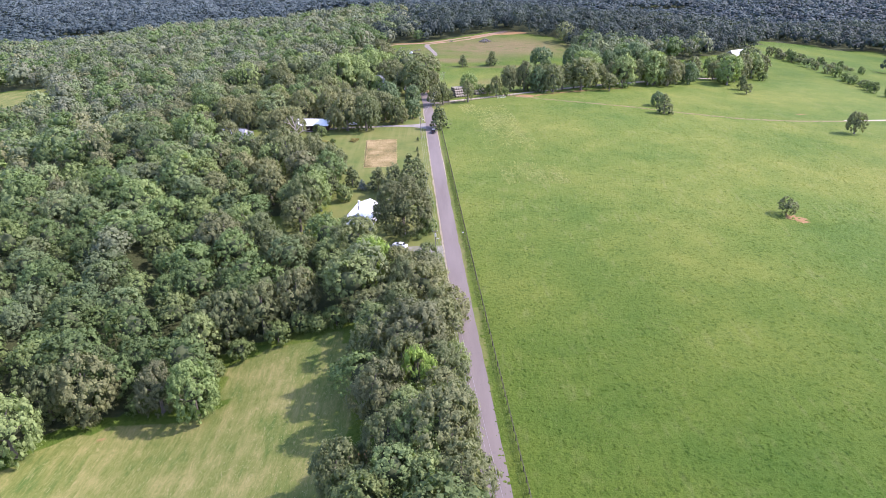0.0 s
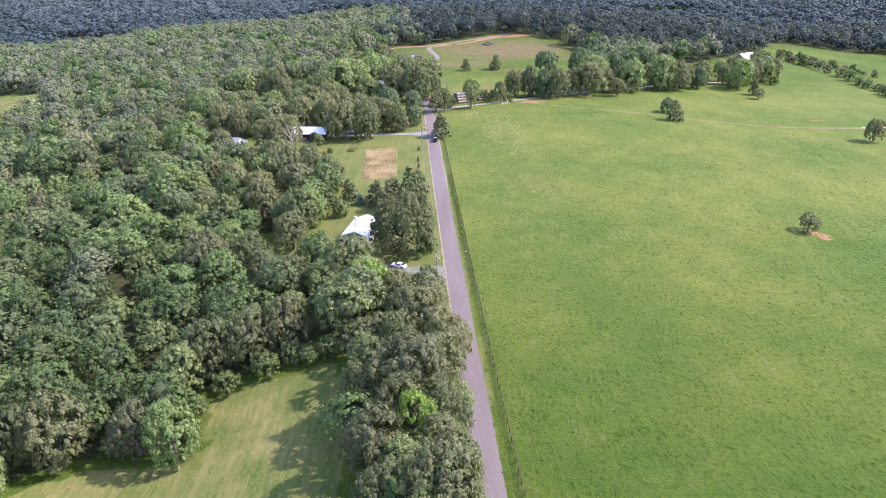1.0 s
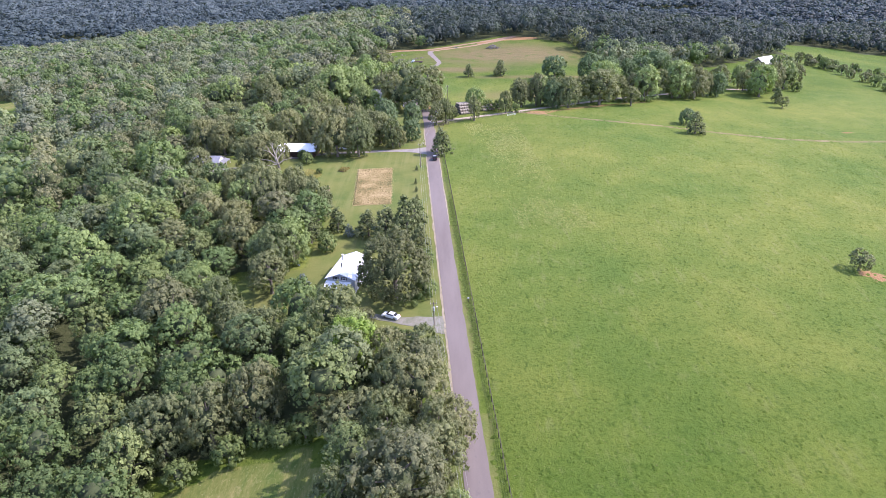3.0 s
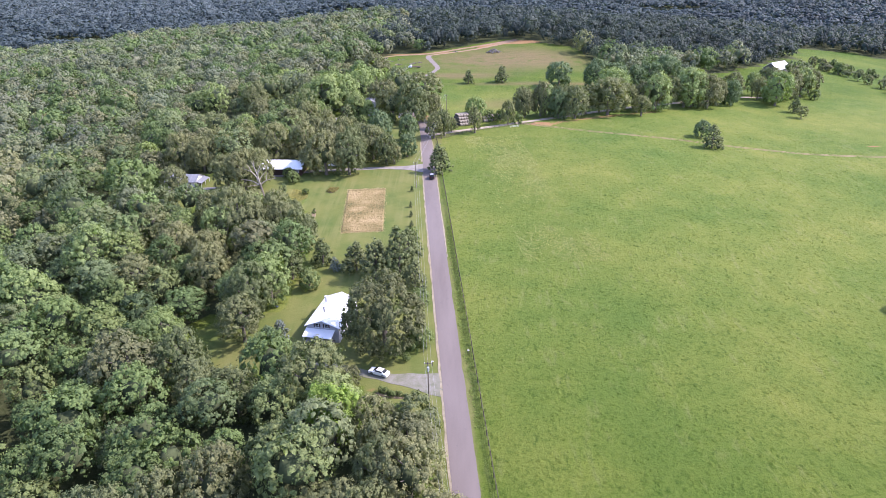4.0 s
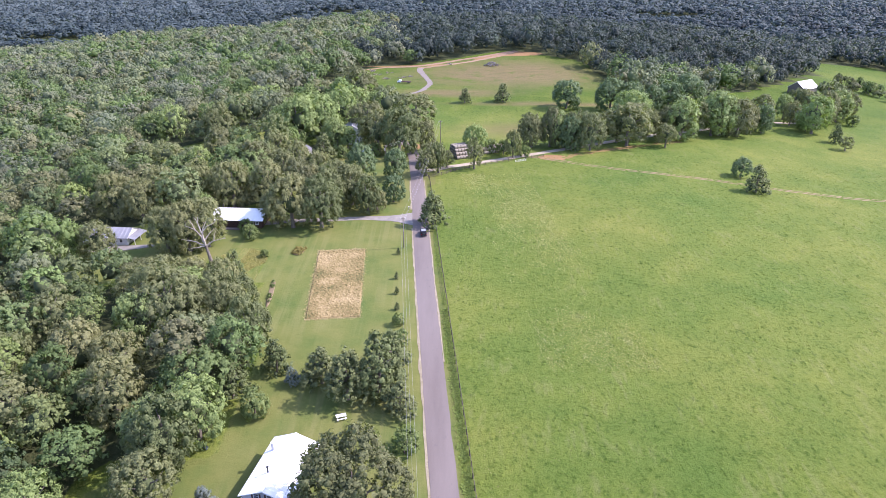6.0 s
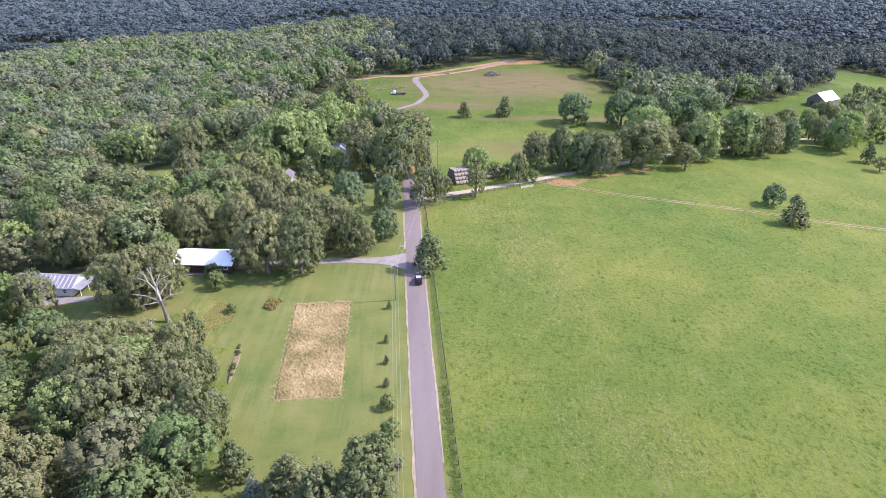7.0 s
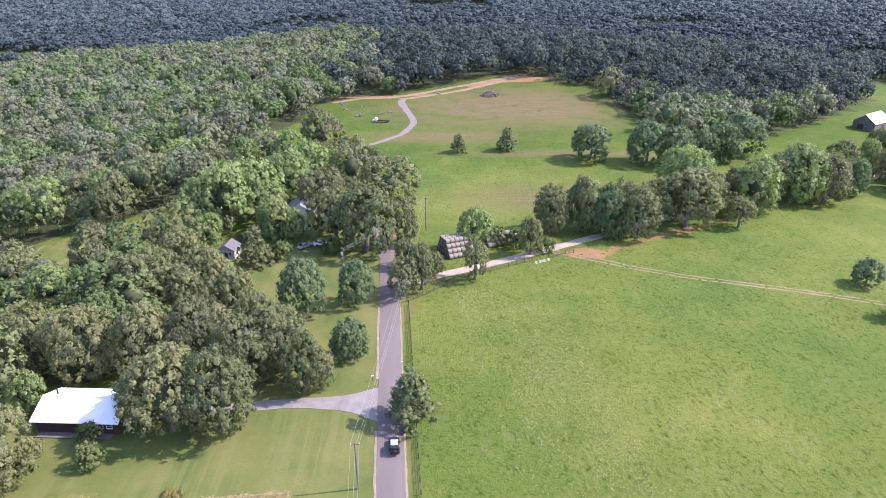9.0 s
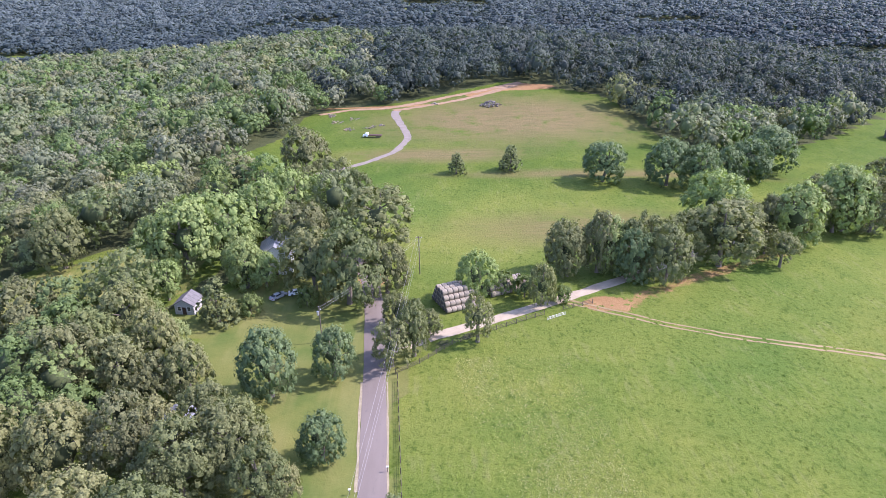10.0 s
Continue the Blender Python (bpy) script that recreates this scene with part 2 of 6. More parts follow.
M_GROUND = ground_material()
M_ASPHALT = asphalt_material()
M_STUBBLE = stubble_material()
M_GRAVEL = worn("gravel", (0.155, 0.142, 0.126), (0.25, 0.23, 0.205), 0.5, 0.95, fine=14)
M_LIMESTONE = worn("pale_gravel", (0.25, 0.208, 0.15), (0.37, 0.318, 0.242), 0.4, 0.95, fine=14)
M_LOOSE = worn("loose_gravel_and_grass", (0.095, 0.105, 0.050), (0.225, 0.21, 0.19), 0.45, 0.95, fine=12)
M_DRIVE = worn("worn_drive", (0.14, 0.122, 0.105), (0.22, 0.19, 0.165), 0.4, 0.95, fine=12)
M_DIRT = worn("red_dirt", (0.19, 0.115, 0.068), (0.29, 0.20, 0.13), 0.3, 0.95, fine=10)
M_MULCH = worn("garden_soil", (0.12, 0.09, 0.05), (0.20, 0.155, 0.09), 1.0, 0.95, fine=8)
M_TRACK = worn("sandy_track", (0.17, 0.128, 0.062), (0.255, 0.195, 0.105), 0.3, 0.95, fine=10)
M_SHOULDER = worn("sandy_shoulder", (0.18, 0.15, 0.09), (0.30, 0.26, 0.18), 0.6, 0.95, fine=8)
M_WHITEROOF = worn("white_metal_roof", (0.74, 0.74, 0.74), (0.84, 0.84, 0.83), 0.5, 0.55, 0.0, 0.3, 0.1)
M_GREYROOF = worn("grey_metal_roof", (0.19, 0.195, 0.21), (0.27, 0.275, 0.29), 0.5, 0.4, 0.3, 0.5, 0.1)
M_SHINGLE = worn("weathered_shingles", (0.10, 0.095, 0.10), (0.165, 0.16, 0.165), 1.2, 0.9)
M_SIDING = worn("pale_grey_siding", (0.37, 0.37, 0.385), (0.46, 0.46, 0.475), 0.7, 0.7)
M_WHITE = worn("white_paint", (0.60, 0.60, 0.60), (0.72, 0.72, 0.71), 1.0, 0.6)
M_LOG = worn("dark_stained_boards", (0.045, 0.026, 0.02), (0.09, 0.052, 0.04), 1.0, 0.8, stretch=(1, 1, 6))
M_BARNWOOD = worn("grey_barn_boards", (0.10, 0.085, 0.075), (0.20, 0.17, 0.15), 1.0, 0.9, stretch=(5, 5, 0.6))
M_FENCEWOOD = worn("dark_fence_boards", (0.055, 0.046, 0.038), (0.12, 0.10, 0.08), 1.5, 0.9)
M_POLEWOOD = worn("pole_wood", (0.10, 0.08, 0.065), (0.18, 0.15, 0.125), 1.0, 0.9, stretch=(1, 1, 0.2))
M_WIRE = worn("aluminium_wire", (0.26, 0.26, 0.26), (0.36, 0.36, 0.36), 1.0, 0.5, 0.2)
M_METAL = worn("galvanised_metal", (0.42, 0.43, 0.44), (0.56, 0.57, 0.58), 2.0, 0.45, 0.6)
M_STONE = worn("rubble_stone", (0.09, 0.08, 0.076), (0.18, 0.165, 0.155), 1.2, 0.9, bump=0.8)
M_RUBBER = worn("tyre_rubber", (0.02, 0.02, 0.02), (0.04, 0.04, 0.04), 3.0, 0.8)
M_BLACKPAINT = worn("black_car_paint", (0.012, 0.013, 0.018), (0.022, 0.024, 0.032), 0.6, 0.22, 0.0, 0.6, 0.02)
M_WHITEPAINT = worn("white_car_paint", (0.74, 0.75, 0.77), (0.82, 0.83, 0.84), 0.6, 0.25, 0.0, 0.6, 0.02)
M_GREYPAINT = worn("silver_car_paint", (0.38, 0.40, 0.43), (0.48, 0.50, 0.53), 0.6, 0.25, 0.4, 0.6, 0.02)
M_BLUETARP = worn("blue_plastic", (0.02, 0.045, 0.10), (0.03, 0.06, 0.13), 1.0, 0.5)
M_DARKGLASS = worn("dark_glass", (0.015, 0.018, 0.022), (0.03, 0.034, 0.04), 0.8, 0.08, 0.0, 0.7, 0.0)
M_REDLAMP = worn("red_lens", (0.35, 0.01, 0.01), (0.45, 0.02, 0.02), 2.0, 0.2)
M_LAMP = worn("lamp_lens", (0.7, 0.7, 0.68), (0.8, 0.8, 0.78), 2.0, 0.15)
M_CHROME = worn("bright_trim", (0.6, 0.6, 0.62), (0.7, 0.7, 0.72), 2.0, 0.2, 0.9)
M_BALEWRAP = worn("pale_bale_wrap", (0.17, 0.145, 0.11), (0.31, 0.27, 0.21), 1.0, 0.6)
M_BALEEND = worn("weathered_hay_end", (0.07, 0.065, 0.065), (0.13, 0.12, 0.115), 1.5, 0.95)


# ---- lie of the land ----
def smooth(a, b, v):
    t = np.clip((np.asarray(v, float) - a) / (b - a), 0.0, 1.0)
    return t * t * (3 - 2 * t)


def swell(x, y, cx, cy, sx, sy):
    return np.exp(-((np.asarray(x, float) - cx) / sx) ** 2 - ((np.asarray(y, float) - cy) / sy) ** 2)


def land(x, y):
    """Height of the ground, in metres, at a place or at arrays of places."""
    z = -2.5 + 5.0 * smooth(120, 330, y)
    z = z - 11 * smooth(45, 230, x) - 18 * smooth(200, 460, x)
    z = z - 11 * swell(x, y, -75, 115, 48, 70)
    z = z - 15 * (1 - smooth(-240, -85, x)) - 22 * (1 - smooth(-520, -260, x))
    z = z + 9 * swell(x, y, 120, 680, 130, 90)
    z = z - 3 * swell(x, y, 40, 450, 70, 50)
    z = z - 70 * smooth(830, 1250, y)
    z = z + 45 * smooth(1400, 2600, y)
    return z


def gz(x, y):
    return float(land(x, y))


def road_x(y):
    return 13.6 - 0.0655 * y + np.interp(y, (60, 110, 190, 270, 305, 353), (0.5, 0.4, 0.15, -0.1, 0.0, 0.5))


def inside(poly, x, y):
    """Which of the places lie in the polygon."""
    x, y = np.asarray(x, float), np.asarray(y, float)
    hit = np.zeros(x.shape, bool)
    for (x0, y0), (x1, y1) in zip(poly, poly[1:] + poly[:1]):
        if y0 != y1:
            hit ^= ((y0 > y) != (y1 > y)) & (x < (x1 - x0) * (y - y0) / (y1 - y0) + x0)
    return hit


EAST_FIELD = [(17, -300), (8, 150), (-6, 357), (42, 386), (57, 397), (88, 412), (116, 426), (150, 452), (176, 478), (225, 500), (292, 608), (345, 628), (380, 550), (900, 500), (900, -300)]
NORTH_MEADOW = [(-10, 400), (-22, 440), (-36, 480), (-52, 478), (-74, 490), (-78, 515), (-62, 545), (-58, 588), (-34, 602), (-15, 606), (50, 643), (66, 628), (98, 612), (103, 578), (108, 545), (112, 514), (124, 505), (142, 510), (160, 522), (178, 541), (204, 556), (228, 578), (252, 596), (292, 646), (300, 610), (225, 500), (176, 480), (116, 428), (57, 398), (42, 386), (0, 375)]
EAST_STRIP = [(292, 606), (300, 640), (322, 700), (372, 765), (420, 720), (520, 620), (700, 560), (700, 520), (400, 545), (345, 620)]
YARD = [(6, 60), (3, 172), (-4, 173), (-12, 176), (-22, 184), (-30, 186), (-41, 188), (-47, 187), (-58, 188), (-63, 197), (-60, 209), (-49, 210), (-42, 214), (-40, 228), (-40, 246), (-45.2, 261), (-48.2, 268), (-49.3, 277), (-50, 286), (-50.5, 293), (-60, 297.5), (-63, 290), (-68, 285), (-88, 281), (-95, 268), (-103, 276), (-102, 306), (-74, 322), (-62, 326), (-50, 352), (-50, 374), (-62, 382), (-50, 396), (-44, 412), (-30, 416), (-20, 400), (-8, 402), (0, 372), (-6, 340), (0, 250), (8, 60)]
HAY_FIELD = [(-47, 140), (-26, 143), (-21, 120), (-20, 98), (-22, 60), (-22, -300), (-260, -300), (-200, 60), (-92, 101), (-87, 110), (-72, 118), (-59, 117), (-51, 120), (-56, 135)]
WEST_MEADOW = [(-122, 396), (-106, 412), (-92, 420), (-79, 428), (-61, 414), (-64, 396), (-74, 382), (-92, 378), (-114, 382)]
WEST_FIELD = [(-470, 380), (-268, 384), (-254, 402), (-262, 430), (-300, 512), (-350, 524), (-470, 530)]
FAR_FIELDS = [[(-900, 1500), (-620, 1480), (-600, 1540), (-880, 1580)], [(-420, 1700), (-200, 1720), (-180, 1790), (-400, 1780)], [(-60, 1850), (150, 1880), (140, 1960), (-50, 1950)], [(500, 1750), (640, 1760), (620, 1830), (480, 1820)], [(-1500, 1900), (-1250, 1880), (-1200, 1990), (-1480, 2000)]]
WEEDS = [(-48.4, 263), (-49.3, 277), (-50, 286), (-50.5, 293), (-60, 297.5), (-64, 291), (-60.5, 283), (-56.5, 276), (-53, 266)]
CLEARINGS = [WEEDS, EAST_FIELD, NORTH_MEADOW, EAST_STRIP, YARD, HAY_FIELD, WEST_MEADOW, WEST_FIELD] + FAR_FIELDS
VERGE = [(17, -300), (8, 150), (-6, 360), (-16, 360), (-3, 170), (6, -300)]


def wooded(x, y):
    w = np.ones(np.shape(x), bool)
    for p in CLEARINGS:
        w &= ~inside(p, x, y)
    w &= ~((np.abs(x - road_x(y)) < 5.5) & (y < 380))
    return w


def deep_wooded(x, y, margin):
    """Wooded, and so far from any clearing that a crown keeps out of it."""
    w = wooded(x, y)
    for k in range(6):
        a = k * math.pi / 3
        w &= wooded(x + margin * math.cos(a), y + margin * math.sin(a))
    return w


def spot(x, y, cx, cy, rx, ry):
    return np.clip(1.5 - np.sqrt(((x - cx) / rx) ** 2 + ((y - cy) / ry) ** 2), 0, 1)


def along(x, y, pts, half):
    """1 near the line through the points, falling off to 0."""
    best = np.full(np.shape(x), 1e9)
    for (x0, y0), (x1, y1) in zip(pts, pts[1:]):
        dx, dy = x1 - x0, y1 - y0
        t = np.clip(((x - x0) * dx + (y - y0) * dy) / (dx * dx + dy * dy), 0, 1)
        best = np.minimum(best, np.hypot(x - x0 - t * dx, y - y0 - t * dy))
    return np.clip(1.5 - best / half, 0, 1)


def axis(fine0, fine1, step, lo, hi):
    mid = list(np.arange(fine0, fine1 + step / 2, step))
    up, down, s = [mid[-1]], [mid[0]], step
    while up[-1] < hi or down[-1] > lo:
        s *= 1.18
        if up[-1] < hi:
            up.append(min(hi, up[-1] + s))
        if down[-1] > lo:
            down.append(max(lo, down[-1] - s))
    return np.array(down[:0:-1] + mid + up[1:])


def lush_and_shade_at(y):
    """How rank and dark the pasture grows in the south; the north term paints cloud shade."""
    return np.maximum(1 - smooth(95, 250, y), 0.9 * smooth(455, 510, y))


def build_ground():
    xs, ys = axis(-130, 170, 3.0, -4600, 4600), axis(70, 640, 3.0, -600, 4700)
    gx, gy = np.meshgrid(xs, ys)
    gxf, gyf = gx.ravel(), gy.ravel()
    z = land(gxf, gyf)
    me = bpy.data.meshes.new("ground")
    nx, ny = len(xs), len(ys)
    i = (np.arange(ny - 1)[:, None] * nx + np.arange(nx - 1)).ravel()
    quads = np.stack([i, i + 1, i + nx + 1, i + nx], 1)
    fill(me, np.stack([gxf, gyf, z], 1), quads)
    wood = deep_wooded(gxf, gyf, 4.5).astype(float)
    lawn = inside(YARD, gxf, gyf).astype(float)
    lawn = np.maximum(lawn, 0.7 * inside(VERGE, gxf, gyf) * (gyf > 60))
    hay = np.maximum(inside(HAY_FIELD, gxf, gyf), 0.8 * inside(WEST_FIELD, gxf, gyf)).astype(float)
    hay = np.maximum(hay, 1.0 * inside(WEST_MEADOW, gxf, gyf))
    dry = np.maximum(spot(gxf, gyf, 45, 572, 62, 38), 0.9 * spot(gxf, gyf, 6, 517, 36, 9))
    dry = np.maximum(dry, 0.8 * spot(gxf, gyf, 75, 492, 60, 4))
    dry = np.maximum(dry, 0.7 * spot(gxf, gyf, 55, 440, 40, 14))
    for p in FAR_FIELDS:
        hay = np.maximum(hay, 0.6 * inside(p, gxf, gyf))
    hay = np.maximum(hay, 1.0 * inside(WEEDS, gxf, gyf))
    bare = np.zeros(gxf.shape)
    for c in ((120.4, 212.2, 3.0, 2.0), (122.6, 209.6, 3.0, 2.4), (205, 372, 5, 1.6), (-77, 112.5, 2.2, 0.6), (-17, 96, 2.5, 2), (-12.6, 329.6, 0.4, 1.0), (60, 632, 16, 7), (46.5, 387, 6, 4), (-22, 604, 36, 2.2), (-13, 404, 4, 6)):
        bare = np.maximum(bare, spot(gxf, gyf, *c))
    bare = np.maximum(bare, 0.52 * along(gxf, gyf, [(50, 384), (60, 393), (88, 409), (112, 422)], 3.2))
    bare = np.maximum(bare, 0.55 * spot(gxf, gyf, -15.2, 180.9, 2.4, 0.9))
    bare = np.maximum(bare, 0.75 * along(gxf, gyf, [(28, 620), (58, 638)], 5))
    lush_and_shade = np.maximum(lush_and_shade_at(gyf), 0.8 * spot(gxf, gyf, 124.5, 207.5, 9, 6))
    for name, v in (("lush_and_shade", lush_and_shade), ("dry", dry), ("wood", wood), ("lawn", lawn), ("hay", hay), ("bare", bare)):
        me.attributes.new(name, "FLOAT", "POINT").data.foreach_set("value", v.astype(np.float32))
    me.materials.append(M_GROUND)
    me.polygons.foreach_set("use_smooth", np.ones(len(me.polygons), bool))
    tagged(new("ground", me), "rolling green pasture, mown lawn, cut hay field and woodland floor", "ground", kind="structure")


def fill(me, verts, faces, tris=None):
    """Puts arrays of corners, four-cornered faces and three-cornered faces into a mesh."""
    verts = np.asarray(verts, np.float32)
    nq = 0 if faces is None else len(faces)
    nt = 0 if tris is None else len(tris)
    loops = np.concatenate([np.asarray(a, np.int32).ravel() for a in (faces, tris) if a is not None and len(a)])
    me.vertices.add(len(verts))
    me.vertices.foreach_set("co", verts.ravel())
    me.loops.add(len(loops))
    me.loops.foreach_set("vertex_index", loops)
    me.polygons.add(nq + nt)
    me.polygons.foreach_set("loop_start", np.concatenate([np.arange(nq) * 4, nq * 4 + np.arange(nt) * 3]).astype(np.int32))
    me.polygons.foreach_set("use_smooth", np.zeros(nq + nt, bool))
    me.update(calc_edges=True)


build_ground()


# ---- building blocks ----
def part(name, bm, material, parent, label="", smooth_faces=False):
    """Links a bmesh as one mesh object under a thing or a part."""
    me = bpy.data.meshes.new(name)
    bm.to_mesh(me)
    bm.free()
    me.materials.append(material)
    if smooth_faces:
        me.polygons.foreach_set("use_smooth", np.ones(len(me.polygons), bool))
    ob = new(name, me)
    ob.parent = parent
    if label:
        ob["label"] = label
    return ob


def shared(name, me, parent, m):
    """Another object on a mesh that is already there."""
    ob = new(name, me)
    ob.parent = parent
    ob.matrix_basis = m
    return ob


def thing(name, m, label, category, group="", kind=""):
    ob = new(name)
    ob.empty_display_size = 0.3
    ob.matrix_world = m
    return tagged(ob, label, category, group, kind)


def box(size, at=(0, 0, 0), bevel=0.0, rot=(0, 0, 0), bm=None):
    """A box with its middle at a place; edges rounded by bevel."""
    b = bmesh.new()
    bmesh.ops.create_cube(b, size=1.0, matrix=Matrix.Diagonal((*size, 1)))
    if bevel:
        bmesh.ops.bevel(b, geom=b.edges[:], offset=bevel, segments=1, affect="EDGES", profile=0.6)
    b.transform(pose(*at, *rot))
    return merge(bm, b)


def merge(bm, b):
    if bm is None:
        return b
    me = bpy.data.meshes.new("tmp")
    b.to_mesh(me)
    b.free()
    bm.from_mesh(me)
    bpy.data.meshes.remove(me)
    return bm


def rod(p0, p1, r0, r1=None, sides=8, bm=None):
    """A tapered round bar between two places."""
    p0, p1 = Vector(p0), Vector(p1)
    d = p1 - p0
    b = bmesh.new()
    bmesh.ops.create_cone(b, cap_ends=True, segments=sides, radius1=r0, radius2=r0 if r1 is None else r1, depth=d.length)
    b.transform(Matrix.Translation((p0 + p1) / 2) @ d.to_track_quat("Z", "Y").to_matrix().to_4x4())
    return merge(bm, b)


def prism(outline, y0, y1, bm=None):
    """An outline in x and z, drawn out along y."""
    b = bmesh.new()
    a = [b.verts.new((x, y0, z)) for x, z in outline]
    c = [b.verts.new((x, y1, z)) for x, z in outline]
    b.faces.new(a[::-1]) if len(a) > 2 else None
    b.faces.new(c)
    for i in range(len(a)):
        j = (i + 1) % len(a)
        b.faces.new((a[i], a[j], c[j], c[i]))
    bmesh.ops.recalc_face_normals(b, faces=b.faces[:])
    return merge(bm, b)


def ribbon(name, pts, half, lift, material, label, category, wobble=0.0, step=2.5, camber=0.0, kind="structure"):
    """A strip of road or track that lies on the land along a line, with edges that go down into it."""
    line = []
    for (x0, y0), (x1, y1) in zip(pts, pts[1:]):
        n = max(1, int(math.hypot(x1 - x0, y1 - y0) / step))
        line += [(x0 + (x1 - x0) * k / n, y0 + (y1 - y0) * k / n) for k in range(n)]
    line.append(pts[-1])
    p = np.array(line)
    for _ in range(3 if len(pts) > 2 else 0):
        p[1:-1] = (p[:-2] + 2 * p[1:-1] + p[2:]) / 4
    t = np.gradient(p, axis=0)
    t /= np.linalg.norm(t, axis=1)[:, None]
    nrm = np.stack([-t[:, 1], t[:, 0]], 1)
    h = np.full(len(p), half) if np.isscalar(half) else np.interp(np.linspace(0, 1, len(p)), np.linspace(0, 1, len(half)), half)
    rng = np.random.default_rng(len(p))
    jit = rng.normal(0, wobble, (len(p), 2)) if wobble else np.zeros((len(p), 2))
    rows = []
    for u in (-1.0, -1.0, -0.5, 0.0, 0.5, 1.0, 1.0):
        w = h + (jit[:, 0] if u < 0 else jit[:, 1]) * abs(u)
        rows.append(p + nrm * (u * w)[:, None])
    v, k = [], len(p)
    for j, (r, u) in enumerate(zip(rows, (-1.0, -1.0, -0.5, 0.0, 0.5, 1.0, 1.0))):
        z = land(r[:, 0], r[:, 1]) + lift + camber * (1 - u * u)
        if j in (0, 6):
            z = z - lift - 0.12
        v.append(np.stack([r[:, 0], r[:, 1], z], 1))
    v = np.concatenate(v)
    i = (np.arange(6)[:, None] * k + np.arange(k - 1)).ravel()
    me = bpy.data.meshes.new(name)
    fill(me, v, np.stack([i, i + 1, i + k + 1, i + k], 1)[:, ::-1])
    me.materials.append(material)
    return tagged(new(name, me), label, category, kind=kind)


# ---- roads, drives and plots ----
ribbon("road", [(road_x(y), y) for y in (-250, -100, 60, 110, 150, 190, 230, 270, 305, 330, 355)] + [(-11.3, 385), (-14, 405), (-24, 425)], 2.42, 0.09, M_ASPHALT, "narrow grey asphalt country road with worn surface", "road", wobble=0.05, camber=0.03)
ribbon("shoulder", [(road_x(y) - 2.66, y) for y in (150, 200, 250, 310)], 0.28, 0.05, M_SHOULDER, "sandy road shoulder of pale grit", "shoulder", wobble=0.09)
ribbon("shoulder", [(road_x(y) - 2.66, y) for y in (326, 340, 356)], 0.26, 0.05, M_SHOULDER, "sandy road shoulder of pale grit", "shoulder", wobble=0.09)
ribbon("shoulder", [(road_x(y) + 2.6, y) for y in (240, 270, 310, 356)], 0.2, 0.05, M_SHOULDER, "sandy road shoulder of pale grit", "shoulder", wobble=0.07)
ribbon("driveway", [(0.5, 181.5), (-5, 182.8), (-12, 184.6), (-22, 188.2), (-32, 193)], [4.8, 2.6, 1.7, 1.2, 1.0, 0.9, 0.8, 0.7], 0.05, M_LOOSE, "loose grey gravel driveway with grass growing through", "driveway", wobble=0.3)
ribbon("driveway", [(-86, 298.5), (-93, 297.0), (-100, 297.0), (-108, 297.5)], [1.0, 2.0, 2.2, 1.6], 0.05, M_GRAVEL, "grey gravel yard before the low house", "driveway", wobble=0.25)
ribbon("driveway", [(-8.5, 318), (-14, 318.3), (-26, 318.7), (-36, 317.6), (-52, 316), (-60, 314)], [5.6, 2.5, 1.6, 1.5, 1.4, 1.45, 1.4, 1.4, 1.4], 0.055, M_GRAVEL, "pale grey gravel driveway past a grove", "driveway", wobble=0.12)
ribbon("gravel_lane", [(-11, 366), (-4, 369), (6, 374.5), (18.5, 380.5), (29, 386), (38, 391), (60, 404), (95, 428), (150, 459), (182, 478), (206, 480)], 1.7, 0.055, M_LIMESTONE, "pale limestone gravel farm lane", "lane", wobble=0.12)
ribbon("farm_track", [(36, 390), (44, 385.5), (50, 382), (58, 377), (72, 371.5), (87, 368), (104.5, 364.5), (130, 358), (160, 354), (196, 356), (224, 360), (255, 367)], 0.33, 0.045, M_TRACK, "sandy wheel rut across the pasture", "track", wobble=0.12)
ribbon("farm_track", [(36, 388), (43.5, 383.7), (49, 380.4), (57.5, 375.4), (71.5, 369.9), (86.7, 366.4), (104.2, 362.9), (129.7, 356.4), (160, 352.4), (196, 354.4), (224, 358.4), (255, 365.4)], 0.33, 0.045, M_TRACK, "sandy wheel rut across the pasture", "track", wobble=0.12)
ribbon("farm_track", [(222, 360), (236, 362), (252, 366)], 1.3, 0.05, M_LIMESTONE, "pale gravel patch on the farm track", "track", wobble=0.15)
ribbon("driveway", [(-45, 492), (-25, 506), (-12, 522), (-6.5, 543), (-12.5, 574), (-15.5, 588), (-14.5, 594)], [1.3, 1.4, 1.5, 1.6, 1.7, 1.9, 2.4], 0.07, M_DRIVE, "pale winding gravel drive up the meadow", "driveway", wobble=0.2)
ribbon("dirt_track", [(-55, 591), (-40, 600), (-20, 600), (-4, 608), (12, 618), (32, 628), (58, 642)], [1.4, 1.7, 1.9, 2.1, 2.0, 2.2, 3.0], 0.06, M_DIRT, "red dirt track along the woods", "track", wobble=0.3)
ribbon("dirt_track", [(-16, 595), (-4, 600), (12, 607), (30, 617), (46, 630), (54, 638)], [2.0, 1.7, 1.6, 1.8, 2.2, 2.6], 0.05, M_DIRT, "red dirt loop below the woods", "track", wobble=0.3)


